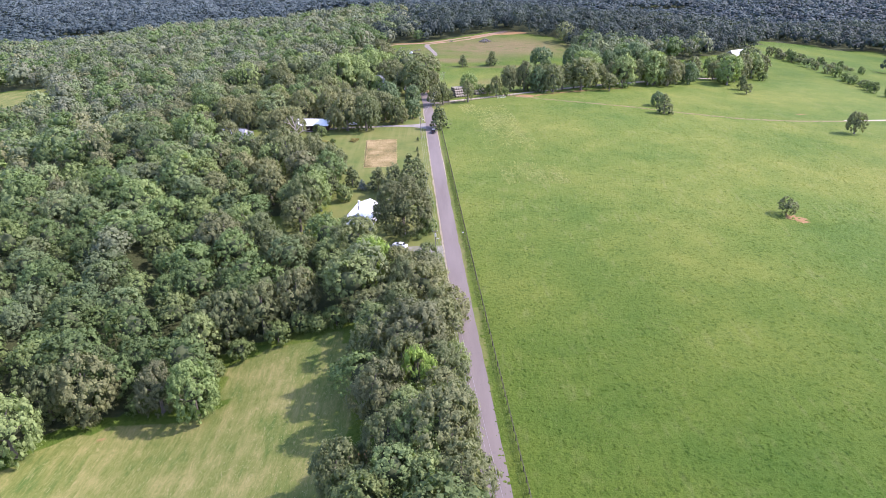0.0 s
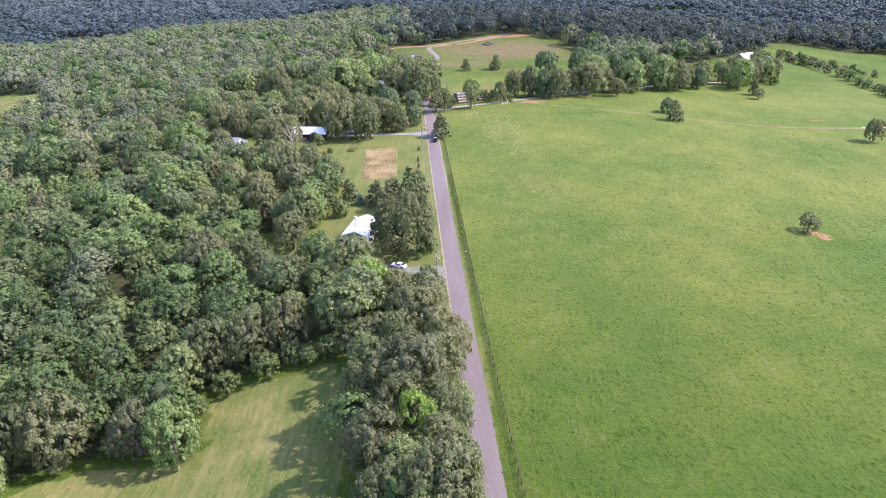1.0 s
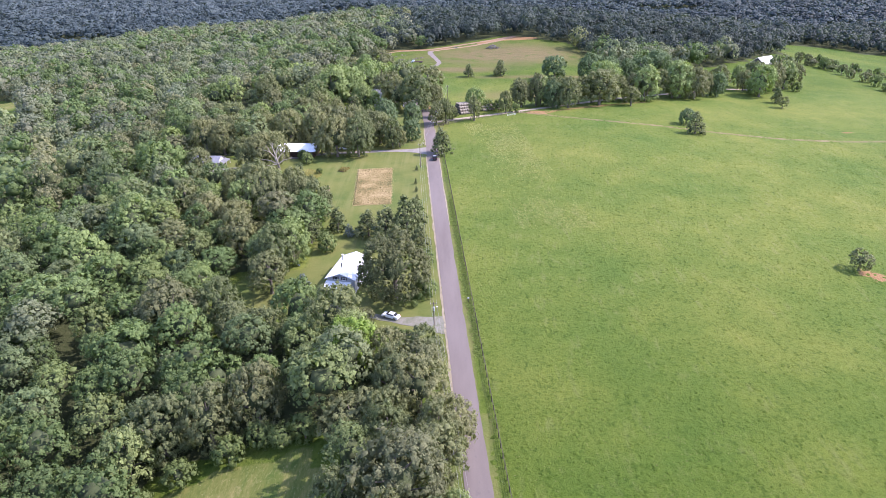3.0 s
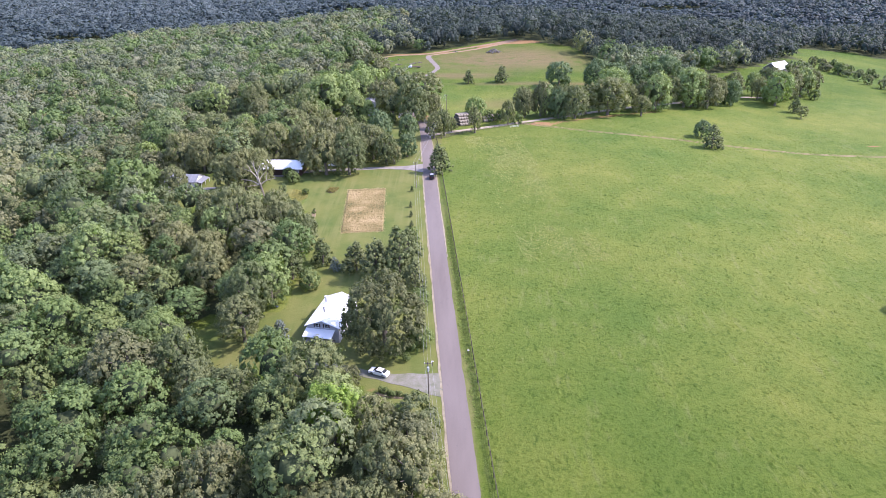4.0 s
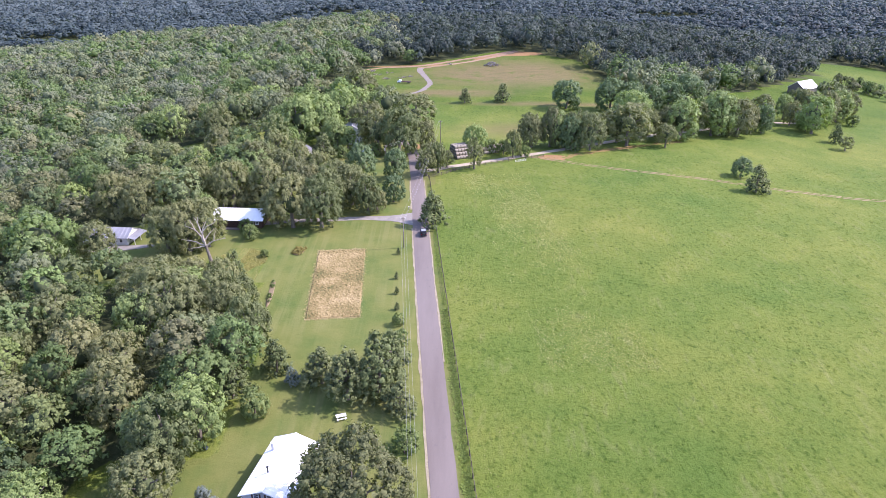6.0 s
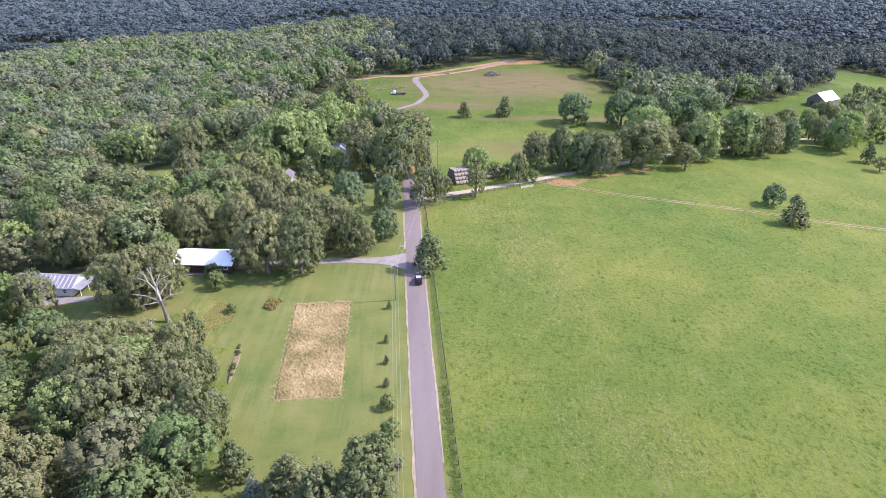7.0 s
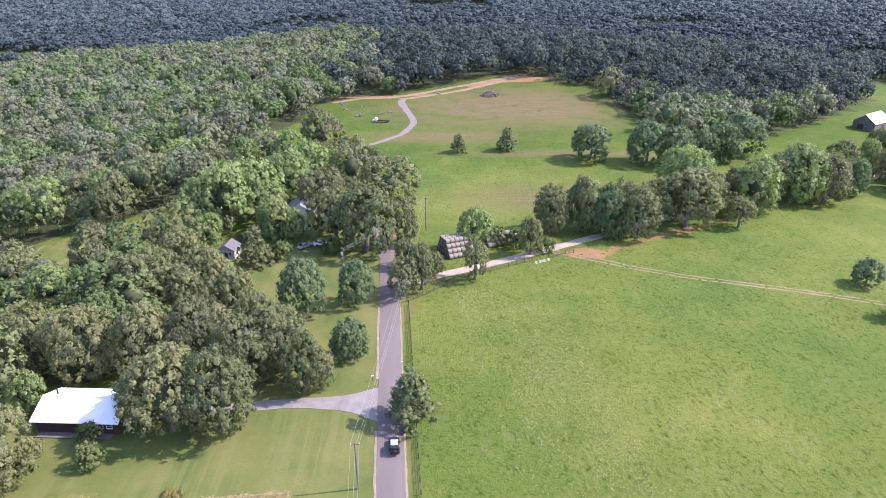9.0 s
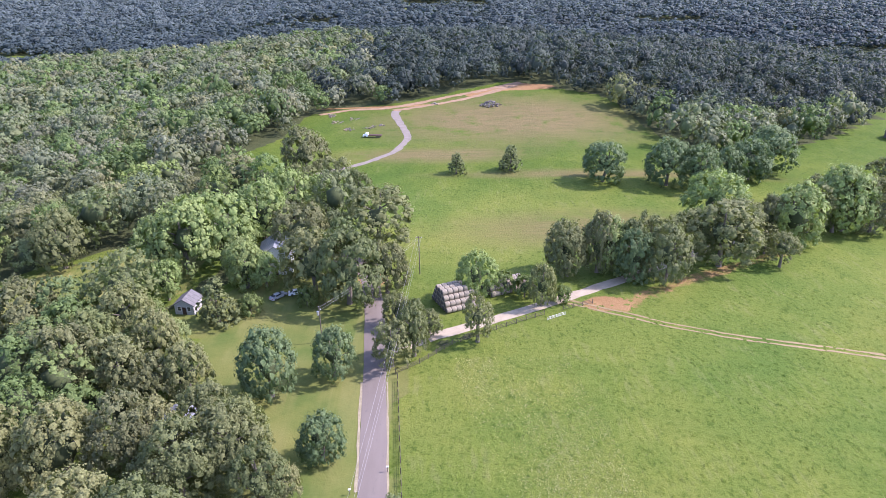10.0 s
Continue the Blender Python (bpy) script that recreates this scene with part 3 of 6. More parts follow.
def build_plot():
    """The rectangular straw-covered garden plot, with a cut dirt rim."""
    c = [(-36.3, 294.5), (-22.4, 295.6), (-20.0, 258.2), (-33.6, 257.2)]
    rng = np.random.default_rng(4)
    nu, nv = 30, 70
    v = []
    for j in range(nv + 1):
        for i in range(nu + 1):
            a, b = i / nu, j / nv
            x = (c[0][0] * (1 - a) + c[1][0] * a) * (1 - b) + (c[3][0] * (1 - a) + c[2][0] * a) * b
            y = (c[0][1] * (1 - a) + c[1][1] * a) * (1 - b) + (c[3][1] * (1 - a) + c[2][1] * a) * b
            rim = i in (0, nu) or j in (0, nv)
            x, y = x + rng.normal(0, 0.1), y + rng.normal(0, 0.1)
            v.append((x, y, gz(x, y) + (-0.05 if rim else 0.07 + abs(rng.normal(0, 0.07)))))
    i = (np.arange(nv)[:, None] * (nu + 1) + np.arange(nu)).ravel()
    me = bpy.data.meshes.new("garden_plot")
    fill(me, v, np.stack([i, i + nu + 1, i + nu + 2, i + 1], 1))
    me.materials.append(M_STUBBLE)
    tagged(new("garden_plot", me), "rectangular garden plot covered with dry tan straw", "plot", kind="structure")


build_plot()


# ---- trees ----
PHI = (1 + 5 ** 0.5) / 2
ICO_V = np.array([(-1, PHI, 0), (1, PHI, 0), (-1, -PHI, 0), (1, -PHI, 0), (0, -1, PHI), (0, 1, PHI), (0, -1, -PHI), (0, 1, -PHI), (PHI, 0, -1), (PHI, 0, 1), (-PHI, 0, -1), (-PHI, 0, 1)]) / math.hypot(1, PHI)
ICO_F = np.array([(0, 11, 5), (0, 5, 1), (0, 1, 7), (0, 7, 10), (0, 10, 11), (1, 5, 9), (5, 11, 4), (11, 10, 2), (10, 7, 6), (7, 1, 8), (3, 9, 4), (3, 4, 2), (3, 2, 6), (3, 6, 8), (3, 8, 9), (4, 9, 5), (2, 4, 11), (6, 2, 10), (8, 6, 7), (9, 8, 1)])


def clumps(rng, n, shape):
    """Middles and radii of the leaf clumps of a crown one unit in radius, that stands on z = 0."""
    if shape == "cone":
        h = 2.2
        z = rng.uniform(0.05, 0.96, n) * h
        reach = (1 - z / h) ** 0.8 * 0.85
        a = np.arange(n) * 2.4 + rng.uniform(0, 0.6, n)
        r = 0.20 + 0.18 * (1 - z / h)
        k = reach * rng.uniform(0.55, 0.95, n)
        return np.stack([k * np.cos(a), k * np.sin(a), z], 1), r
    h = {"tall": 2.4, "low": 1.35, "dome": 1.75, "full": 1.75}[shape]
    d = rng.normal(size=(n, 3))
    d[:, 2] = np.abs(d[:, 2]) * 1.3 - 0.5 if shape == "dome" else d[:, 2] * 0.95 + (0.15 if shape == "tall" else -0.05)
    d /= np.linalg.norm(d, axis=1)[:, None]
    r = rng.uniform(0.8, 1.25, n) * 1.4 / n ** 0.5
    k = (1.02 - r) * rng.uniform(0.72, 1.0, n)
    k[0], r[0] = 0.05, 0.72
    c = d * k[:, None] * np.array([1, 1, h / 2])
    c[:, 2] += h / 2
    if shape in ("full", "low"):
        u = np.clip(1 - c[:, 2] / (h / 2), 0, 0.85)
        c[:, :2] *= ((0.90 if shape == "full" else 0.94) / np.sqrt(1 - (0.8 * u) ** 2))[:, None]
    if shape == "tall":
        c[:, :2] *= (1 + 0.45 * np.clip(1 - c[:, 2] / (h / 2), 0, 1))[:, None]
    return c, r


def leaves(rng, c, r, count, size, droop=-0.45):
    """Places, outward turns and sizes of the leaf sprays on the clumps' outer skins."""
    pts, out = [], []
    got = 0
    while got < count:
        k = rng.choice(len(c), count, p=r ** 2 / np.sum(r ** 2))
        d = rng.normal(size=(count, 3))
        d[:, 2] += 0.35
        d /= np.linalg.norm(d, axis=1)[:, None]
        p = c[k] + d * (r[k] * rng.uniform(0.82, 1.2, count))[:, None]
        far = np.linalg.norm(p[:, None, :] - c[None], axis=2) > 0.86 * r[None]
        far[np.arange(count), k] = True
        ok = far.all(1) & (d[:, 2] > droop)
        pts.append(p[ok])
        out.append(d[ok])
        got += int(ok.sum())
    p, d = np.concatenate(pts)[:count], np.concatenate(out)[:count]
    n = d + rng.normal(0, 0.45, d.shape)
    n /= np.linalg.norm(n, axis=1)[:, None]
    t = np.cross(n, rng.normal(size=n.shape))
    t /= np.linalg.norm(t, axis=1)[:, None]
    b = np.cross(n, t)
    return p, t, b, n, size * rng.uniform(0.6, 1.5, count)


def crown_arrays(seed, n_lobe, n_puff, per_puff, size, shape, core=(0.48, 0.72), ring=5, puff=1.0):
    """Corners and three-cornered faces of a crown: lobes with dark cores that paint the shade inside, domed puffs on
    the lobes, and the leaf sprays that cover each puff.
    """
    rng = np.random.default_rng(seed)
    c, r = clumps(rng, n_lobe, shape)
    tp, _, _, td, _ = leaves(rng, c, r, n_puff, 1.0, -0.72)
    wide = rng.uniform(0.62, 1.35, n_puff) * puff * 1.75 / n_puff ** 0.5
    up = td + rng.normal(0, 0.25, td.shape) + np.array([0, 0, 0.34])
    up /= np.linalg.norm(up, axis=1)[:, None]
    t = np.cross(up, rng.normal(size=td.shape))
    t /= np.linalg.norm(t, axis=1)[:, None]
    b = np.cross(up, t)
    corners = [tp + up * (wide * rng.uniform(0.32, 0.46, n_puff))[:, None]]
    turn = rng.uniform(0, 6.283, n_puff)
    for k in range(ring):
        a = turn + 6.2832 * k / ring + rng.uniform(-0.25, 0.25, n_puff)
        reach = wide * rng.uniform(0.42, 0.72, n_puff)
        drop = wide * rng.uniform(0.05, 0.35, n_puff)
        corners.append(tp + t * (np.cos(a) * reach)[:, None] + b * (np.sin(a) * reach)[:, None] - up * drop[:, None])
    puffs = np.stack(corners, 1).reshape(-1, 3)
    fan = np.array([(0, 1 + k, 1 + (k + 1) % ring) for k in range(ring)])
    puff_tris = (fan[None] + (ring + 1) * np.arange(n_puff)[:, None, None]).reshape(-1, 3)
    k = np.repeat(np.arange(n_puff), per_puff)
    e = up[k] * rng.uniform(0.1, 1.3, len(k))[:, None] + rng.normal(0, 0.62, (len(k), 3))
    e /= np.linalg.norm(e, axis=1)[:, None]
    out = np.sum(e * up[k], axis=1)
    p = tp[k] + (e - up[k] * (out * 0.35)[:, None]) * (wide[k] * rng.uniform(0.85, 1.12, len(k)))[:, None]
    n = e + 0.5 * up[k] + rng.normal(0, 0.25, e.shape)
    n /= np.linalg.norm(n, axis=1)[:, None]
    u = np.cross(n, rng.normal(size=n.shape))
    u /= np.linalg.norm(u, axis=1)[:, None]
    v = np.cross(n, u)
    s = (size * rng.uniform(0.6, 1.45, len(k)))[:, None]
    sprays = np.stack([p - u * s * 0.8 - v * s * 0.5, p + u * s * 0.8 - v * s * 0.5, p + v * s], 1).reshape(-1, 3)
    if shape != "cone":
        c, r = c[:1], r[:1]
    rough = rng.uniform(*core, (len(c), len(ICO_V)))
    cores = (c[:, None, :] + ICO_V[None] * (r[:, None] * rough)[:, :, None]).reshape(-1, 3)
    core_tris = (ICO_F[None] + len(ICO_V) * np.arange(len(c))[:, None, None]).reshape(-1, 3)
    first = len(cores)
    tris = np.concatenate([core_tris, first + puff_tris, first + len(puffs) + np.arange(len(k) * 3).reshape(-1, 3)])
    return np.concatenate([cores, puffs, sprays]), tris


def crown_mesh(name, seed, n_lobe, n_puff, per_puff, size, shape, material, puff=1.32):
    v, t = crown_arrays(seed, n_lobe, n_puff, per_puff, size, shape, (0.28, 0.40) if shape == "cone" else (0.36, 0.54), 5, puff)
    me = bpy.data.meshes.new(name)
    fill(me, v, None, t)
    me.materials.append(material)
    me.materials.append(M_CROWN_SHADE)
    # the core's faces take the painted inner-shade colour
    shade_faces = np.zeros(len(me.polygons), np.int32)
    shade_faces[:20 * (n_lobe if shape == "cone" else 1)] = 1
    me.polygons.foreach_set("material_index", shade_faces)
    me.polygons.foreach_set("use_smooth", np.ones(len(me.polygons), bool))
    return me


def trunk_mesh(seed, reach=1.0, top=1.0, limbs=5):
    """A tapered trunk one unit high with a flared foot and limbs that reach into the crown."""
    rng = np.random.default_rng(seed)
    bm = bmesh.new()
    bend = rng.normal(0, 0.02, 2)
    rod((0, 0, -0.06), (0, 0, 0.04), 0.055, 0.036, 7, bm)
    rod((0, 0, 0.035), (bend[0], bend[1], 0.42), 0.036, 0.028, 7, bm)
    rod((bend[0], bend[1], 0.41), (bend[0] * 1.6, bend[1] * 1.6, 0.86 * top), 0.028, 0.008, 6, bm)
    for k in range(limbs):
        a = k * 2.4 + rng.uniform(0, 1)
        z = 0.34 + 0.36 * k / limbs
        l = rng.uniform(0.20, 0.30) * reach
        rod((bend[0], bend[1], z), (bend[0] + l * math.cos(a), bend[1] + l * math.sin(a), z + l * 0.75), 0.016, 0.005, 5, bm)
    me = bpy.data.meshes.new("trunk")
    bm.to_mesh(me)
    bm.free()
    me.materials.append(M_BARK)
    return me


KINDS = {
    "oak": ("full", M_OAK, (15, 220, 14, 0.033), "broad oak with dense olive green leaves", "tree"),
    "light": ("full", M_LIGHT, (15, 220, 14, 0.033), "broadleaf tree with light green leaves", "tree"),
    "yellow": ("full", M_YELLOW, (15, 220, 14, 0.033), "bright yellow-green broadleaf tree among darker ones", "tree"),
    "brown": ("tall", M_BROWN, (15, 220, 14, 0.033), "tree with dull olive brown foliage", "tree"),
    "tan": ("full", M_TAN, (15, 220, 14, 0.033), "broad tree with tan and olive foliage", "tree"),
    "cedar": ("cone", M_CEDAR, (40, 210, 12, 0.036), "dark green red-cedar with a pointed crown", "tree"),
    "spruce": ("cone", M_SPRUCE, (36, 150, 7, 0.05), "young blue spruce on the lawn", "tree"),
    "maple": ("full", M_MAPLE, (15, 290, 13, 0.029), "dense round dark green maple", "tree"),
    "shrub": ("low", M_SHRUB, (10, 90, 9, 0.055), "low rounded green shrub", "shrub"),
}
BIG_CROWNS = {k: [crown_mesh("crown", 5000 + 100 * i + j, 17, 340, 16, 0.0255, "tall" if k == "brown" else "full", KINDS[k][1]) for j in range(2)] for i, k in enumerate(("oak", "light", "brown", "maple", "tan"))}
CROWNS = {k: [crown_mesh("crown", 100 * i + j, *v[2], v[0], v[1], 1.5 if k == "maple" else 1.3) for j in range(4)] for i, (k, v) in enumerate(KINDS.items())}
FAR_CROWNS = {k: [crown_mesh("crown", 6000 + 100 * i + j, 12, 140, 5, 0.050, KINDS[k][0], KINDS[k][1]) for j in range(2)] for i, k in enumerate(("oak", "light", "brown", "maple", "tan"))}
GRAND_CROWN = crown_mesh("crown", 8000, 26, 900, 12, 0.021, "full", M_BIGOAK, 1.4)
TRUNKS = [trunk_mesh(j) for j in range(4)]
HIGH = {"full": 1.75, "tall": 2.4, "low": 1.35, "cone": 2.2}
PLANTED = [(-65.3, 286.0, 6.0), (-70.0, 281.0, 9.0), (-80.0, 279.0, 7.0), (-64.0, 313.0, 12.0), (-60.0, 304.0, 6.0), (-96.0, 303.0, 8.0), (-105.0, 303.0, 8.0), (-90.0, 293.0, 6.0), (-101.0, 297.0, 3.5), (-58.0, 386.0, 6.0), (-54.0, 378.0, 5.0), (-40.0, 408.0, 7.0), (244.0, 566.0, 12.0), (206.0, 489.0, 8.0), (8.0, 386.0, 10.0), (14.0, 391.0, 9.0), (24.0, 395.0, 10.0), (4.0, 380.0, 7.0), (6.0, 366.0, 10.0), (0.0, 370.0, 9.0), (18.0, 376.0, 10.0), (31.0, 384.0, 9.0)]
_pick = random.Random(11)


def plant(kind, x, y, r, h, label="", group=""):
    """A tree or shrub of that crown radius and height."""
    shape, _, _, words, cat = KINDS[kind]
    i = _pick.randrange(4)
    ob = thing(cat, pose(x, y, gz(x, y), 0, 0, _pick.uniform(0, 360)), label or words, cat, group)
    h *= 1.04
    foot = {"full": -0.07, "tall": -0.03, "low": -0.04, "cone": 0.0}[shape] * h
    form = GRAND_CROWN if kind == "oak" and r > 9.0 and y < 345 else CROWNS[kind][i] if kind not in BIG_CROWNS else BIG_CROWNS[kind][i % 2] if r > 4.6 and y < 345 else FAR_CROWNS[kind][i % 2] if y > 510 else CROWNS[kind][i]
    shared("crown", form, ob, Matrix.Translation((0, 0, foot)) @ Matrix.Diagonal((r * 1.12, r * 1.12 * _pick.uniform(0.9, 1.1), (h - foot) / HIGH[shape], 1)))
    shared("trunk", TRUNKS[i], ob, Matrix.Diagonal((h, h, h * 0.9, 1)))
    PLANTED.append((x, y, r))
    return ob


plant("light", -3.5, 81.5, 5.1, 12.5)
plant("oak", -15.8, 81.6, 4.2, 10.3)
plant("oak", 2.1, 81.7, 5.6, 13.6)
plant("oak", -19.6, 86.8, 4.4, 11.5)
plant("oak", -1.5, 91.1, 7.5, 16.7)
plant("oak", -10.7, 91.3, 5.5, 13.6)
plant("oak", -13.6, 105.0, 5.8, 15.0)
plant("light", -90.6, 105.7, 6.3, 15.0)
plant("yellow", -6.2, 109.5, 4.2, 14.5)
plant("light", -56.6, 118.0, 5.6, 13.7)
plant("oak", -89.5, 118.0, 5.6, 13.8)
plant("oak", -81.1, 119.1, 6.9, 15.9)
plant("light", 2.0, 120.3, 2.9, 8.5)
plant("oak", -65.6, 120.7, 5.1, 12.5)
plant("oak", -17.6, 122.2, 4.6, 13.0)
plant("oak", -8.2, 122.9, 8.1, 17.6)
plant("tan", 0.0, 140.2, 5.6, 11.0)
plant("shrub", -43.4, 142.0, 3.2, 5.5)
plant("brown", -18.6, 144.4, 6.0, 11.0)
plant("shrub", -38.2, 145.8, 2.9, 5.0)
plant("tan", -5.8, 150.4, 6.6, 12.5)
plant("oak", -6.6, 159.0, 6.4, 11.0)
plant("oak", -5.4, 163.9, 5.3, 11.0)
plant("tan", -13.0, 164.5, 5.2, 10.5)
plant("shrub", -11.7, 167.6, 3.0, 5.1)
plant("yellow", -21.0, 166.0, 5.8, 13.5)
plant("light", -22.3, 171.6, 6.2, 11.0)
plant("light", -33.7, 172.0, 5.7, 11.0)
plant("oak", -50.0, 176.7, 5.4, 13.1)
plant("oak", -43.0, 176.0, 5.5, 12.0)
plant("tan", -27.6, 177.0, 7.0, 14.5)
plant("oak", -20.8, 182.0, 2.6, 5.6)
plant("shrub", -6.6, 197.2, 1.5, 2.4)
plant("shrub", -8.7, 190.8, 1.0, 1.7)
plant("oak", -13.9, 195.2, 9.4, 18.5, "broad old oak with olive brown leaves beside the house")
plant("shrub", -6.2, 195.7, 3.0, 5.2)
plant("shrub", -6.3, 197.1, 2.2, 3.8)
plant("maple", -41.6, 197.2, 2.8, 5.6)
plant("spruce", -39.7, 200.6, 2.3, 5.1)
plant("brown", -48.6, 200.8, 5.6, 12.6)
plant("oak", -49.4, 210.8, 6.1, 14.7)
plant("shrub", -6.9, 212.8, 2.7, 4.6)
plant("brown", 118.9, 213.1, 3.4, 6.6, "small olive brown tree alone in the pasture")
plant("light", -46.0, 217.5, 5.8, 13.5)
plant("cedar", -8.2, 223.4, 3.0, 7.0)
plant("shrub", -37.2, 223.9, 3.1, 5.2)
plant("cedar", -19.2, 227.9, 5.0, 11.4)
plant("cedar", -42.8, 228.8, 3.8, 8.7)
plant("cedar", -13.0, 229.8, 5.6, 13.0)
plant("spruce", -31.4, 233.0, 1.8, 4.0)
plant("cedar", -25.3, 233.1, 4.0, 8.0, "broad pale green conical evergreen on the lawn")
plant("cedar", -10.6, 235.0, 4.5, 10.5)
plant("cedar", -35.7, 237.2, 3.2, 7.3)
plant("cedar", -44.1, 239.0, 3.0, 6.9)
plant("oak", -43.5, 245.1, 5.3, 13.1)
plant("light", -66.6, 245.3, 5.8, 14.2)
plant("shrub", -9.2, 246.9, 1.9, 3.3)
plant("oak", -62.9, 249.7, 8.7, 18.5)
plant("shrub", -10.2, 254.8, 1.5, 2.5)
plant("oak", -52.7, 254.8, 5.8, 14.1)
plant("cedar", -11.1, 261.4, 0.7, 2.1, "young staked cedar sapling on the lawn")
plant("cedar", -11.7, 269.2, 0.7, 2.1, "young staked cedar sapling on the lawn")
plant("tan", -56.4, 270.5, 4.2, 9.5)
plant("cedar", -12.2, 277.1, 0.7, 2.1, "young staked cedar sapling on the lawn")
plant("cedar", -12.6, 291.8, 0.7, 2.1, "young staked cedar sapling on the lawn")
plant("tan", -79.8, 293.6, 5.7, 13.9)
plant("tan", -73.9, 294.7, 6.3, 15.0)
plant("shrub", -58.5, 302.6, 2.4, 4.1)
plant("shrub", -61.2, 308.5, 2.1, 3.6)
plant("tan", -47.1, 311.4, 7.6, 17.0)
plant("oak", -38.1, 311.5, 7.2, 16.2)
plant("cedar", -2.8, 313.4, 5.4, 10.0, "spreading olive green evergreen beside the road")
plant("tan", -54.3, 314.5, 4.3, 10.4)
plant("tan", -105.3, 319.4, 6.6, 15.4)
plant("oak", -24.4, 322.9, 5.0, 12.4)
plant("tan", -21.4, 324.0, 3.4, 8.5)
plant("oak", -37.7, 325.4, 6.2, 14.9)
plant("tan", -70.5, 328.3, 6.9, 15.9)
plant("tan", -58.4, 329.7, 7.0, 16.0)
plant("oak", -30.6, 329.7, 5.8, 14.3)
plant("oak", 210.6, 331.2, 4.6, 11.3)
plant("tan", -82.8, 331.6, 6.5, 15.2)
plant("oak", -48.8, 332.0, 6.5, 15.3)
plant("tan", -43.9, 333.4, 5.3, 12.9)
plant("maple", -16.6, 333.5, 4.0, 9.8)
plant("tan", -29.7, 333.9, 5.3, 13.0)
plant("oak", -37.3, 337.1, 5.4, 13.3)
plant("tan", -45.2, 351.9, 5.0, 12.2)
plant("maple", -29.5, 352.2, 5.7, 14.0)
plant("oak", -70.1, 354.4, 6.7, 15.5)
plant("maple", -17.6, 358.1, 4.6, 11.3)
plant("brown", -5.9, 361.6, 4.0, 11.2)
plant("tan", -56.1, 363.9, 5.4, 13.2)
plant("oak", -1.2, 365.4, 3.6, 12.0)
plant("brown", 13.0, 370.5, 3.6, 12.5)
plant("tan", -65.2, 372.1, 6.3, 14.9)
plant("oak", -86.5, 372.7, 6.9, 15.8)
plant("oak", -1.6, 375.0, 3.2, 8.0)
plant("shrub", 1.6, 375.6, 1.6, 2.4)
plant("oak", -5.6, 378.5, 3.3, 8.5)
plant("cedar", -48.5, 381.8, 4.7, 10.8)
plant("shrub", -41.7, 385.4, 2.8, 4.7)
plant("shrub", 35.2, 388.3, 2.5, 4.2)
plant("tan", 30.1, 386.5, 3.6, 11.5)
plant("shrub", -28.4, 388.7, 2.8, 4.8)
plant("shrub", -70.6, 389.3, 4.2, 7.2)
plant("oak", -17.9, 389.7, 9.0, 19.0)
plant("light", 14.2, 392.3, 5.1, 12.6)
plant("oak", -8.7, 395.2, 5.8, 14.1)
plant("tan", -27.3, 395.7, 7.9, 17.4)
plant("oak", 65.2, 399.3, 6.7, 15.5)
plant("maple", 56.9, 401.1, 6.0, 14.5)
plant("oak", 39.9, 406.3, 6.1, 14.7)
plant("light", -82.5, 401.5, 2.6, 7.0)
plant("light", -71.2, 407.6, 6.9, 15.8)
plant("light", 51.0, 407.7, 6.9, 15.9)
plant("light", -64.2, 408.7, 9.9, 20.4)
plant("brown", 84.2, 409.6, 10.1, 20.7)
plant("brown", 101.9, 409.8, 4.7, 11.6)
plant("oak", -33.4, 415.0, 7.9, 17.4)
plant("brown", 195.0, 426.5, 3.2, 7.2)
plant("light", -55.8, 416.9, 9.6, 19.8)
plant("brown", 102.0, 419.3, 3.7, 9.2)
plant("brown", -13.2, 423.1, 10.7, 21.6)
plant("maple", 172.5, 467.5, 5.6, 9.5)
plant("light", -46.8, 426.1, 9.2, 19.3)
plant("light", 114.1, 426.6, 8.5, 18.3)
plant("light", 92.6, 433.5, 9.6, 19.9)
plant("light", 137.8, 440.4, 10.0, 20.5)
plant("oak", 147.5, 440.4, 8.2, 17.8)
plant("light", -41.7, 443.1, 8.1, 17.7)
plant("cedar", 197.5, 440.5, 3.4, 9.0)
plant("light", -31.5, 446.8, 6.4, 15.2)
plant("brown", 139.0, 457.3, 5.9, 14.3)
plant("shrub", 193.6, 461.8, 4.3, 7.3)
plant("oak", -22.1, 462.7, 4.9, 12.1)
plant("brown", -42.5, 467.8, 5.5, 13.5)
plant("brown", -30.9, 471.7, 6.1, 14.7)
plant("maple", 103.3, 476.0, 8.6, 16.0)
plant("maple", 92.7, 479.7, 8.8, 16.5)
plant("maple", 117.8, 484.0, 6.4, 13.5)
plant("maple", 69.3, 483.3, 8.2, 15.5)
plant("maple", 128.9, 490.0, 8.4, 16.0)
plant("oak", -44.9, 490.9, 8.7, 18.6)
plant("cedar", 13.3, 493.8, 3.6, 8.2)
plant("cedar", 35.1, 496.4, 4.3, 9.8)
plant("maple", 141.8, 501.3, 10.3, 18.1)
plant("cedar", 118.2, 352.0, 4.4, 9.8)
plant("maple", 119.8, 370.0, 4.0, 7.5)
plant("light", -64.4, 393.2, 4.3, 10.5)
plant("light", -45.8, 399.2, 5.2, 12.6)
plant("oak", -101.2, 414.3, 7.1, 16.2)
plant("oak", 205.0, 471.5, 7.0, 16.5)
plant("tan", 190.5, 473.5, 5.0, 13.0)
plant("light", 137.2, 443.2, 9.9, 20.3)
plant("maple", 165.6, 452.5, 6.0, 14.5)
plant("maple", 156.7, 456.4, 4.4, 10.8)
plant("light", 194.3, 457.3, 9.0, 19.0)
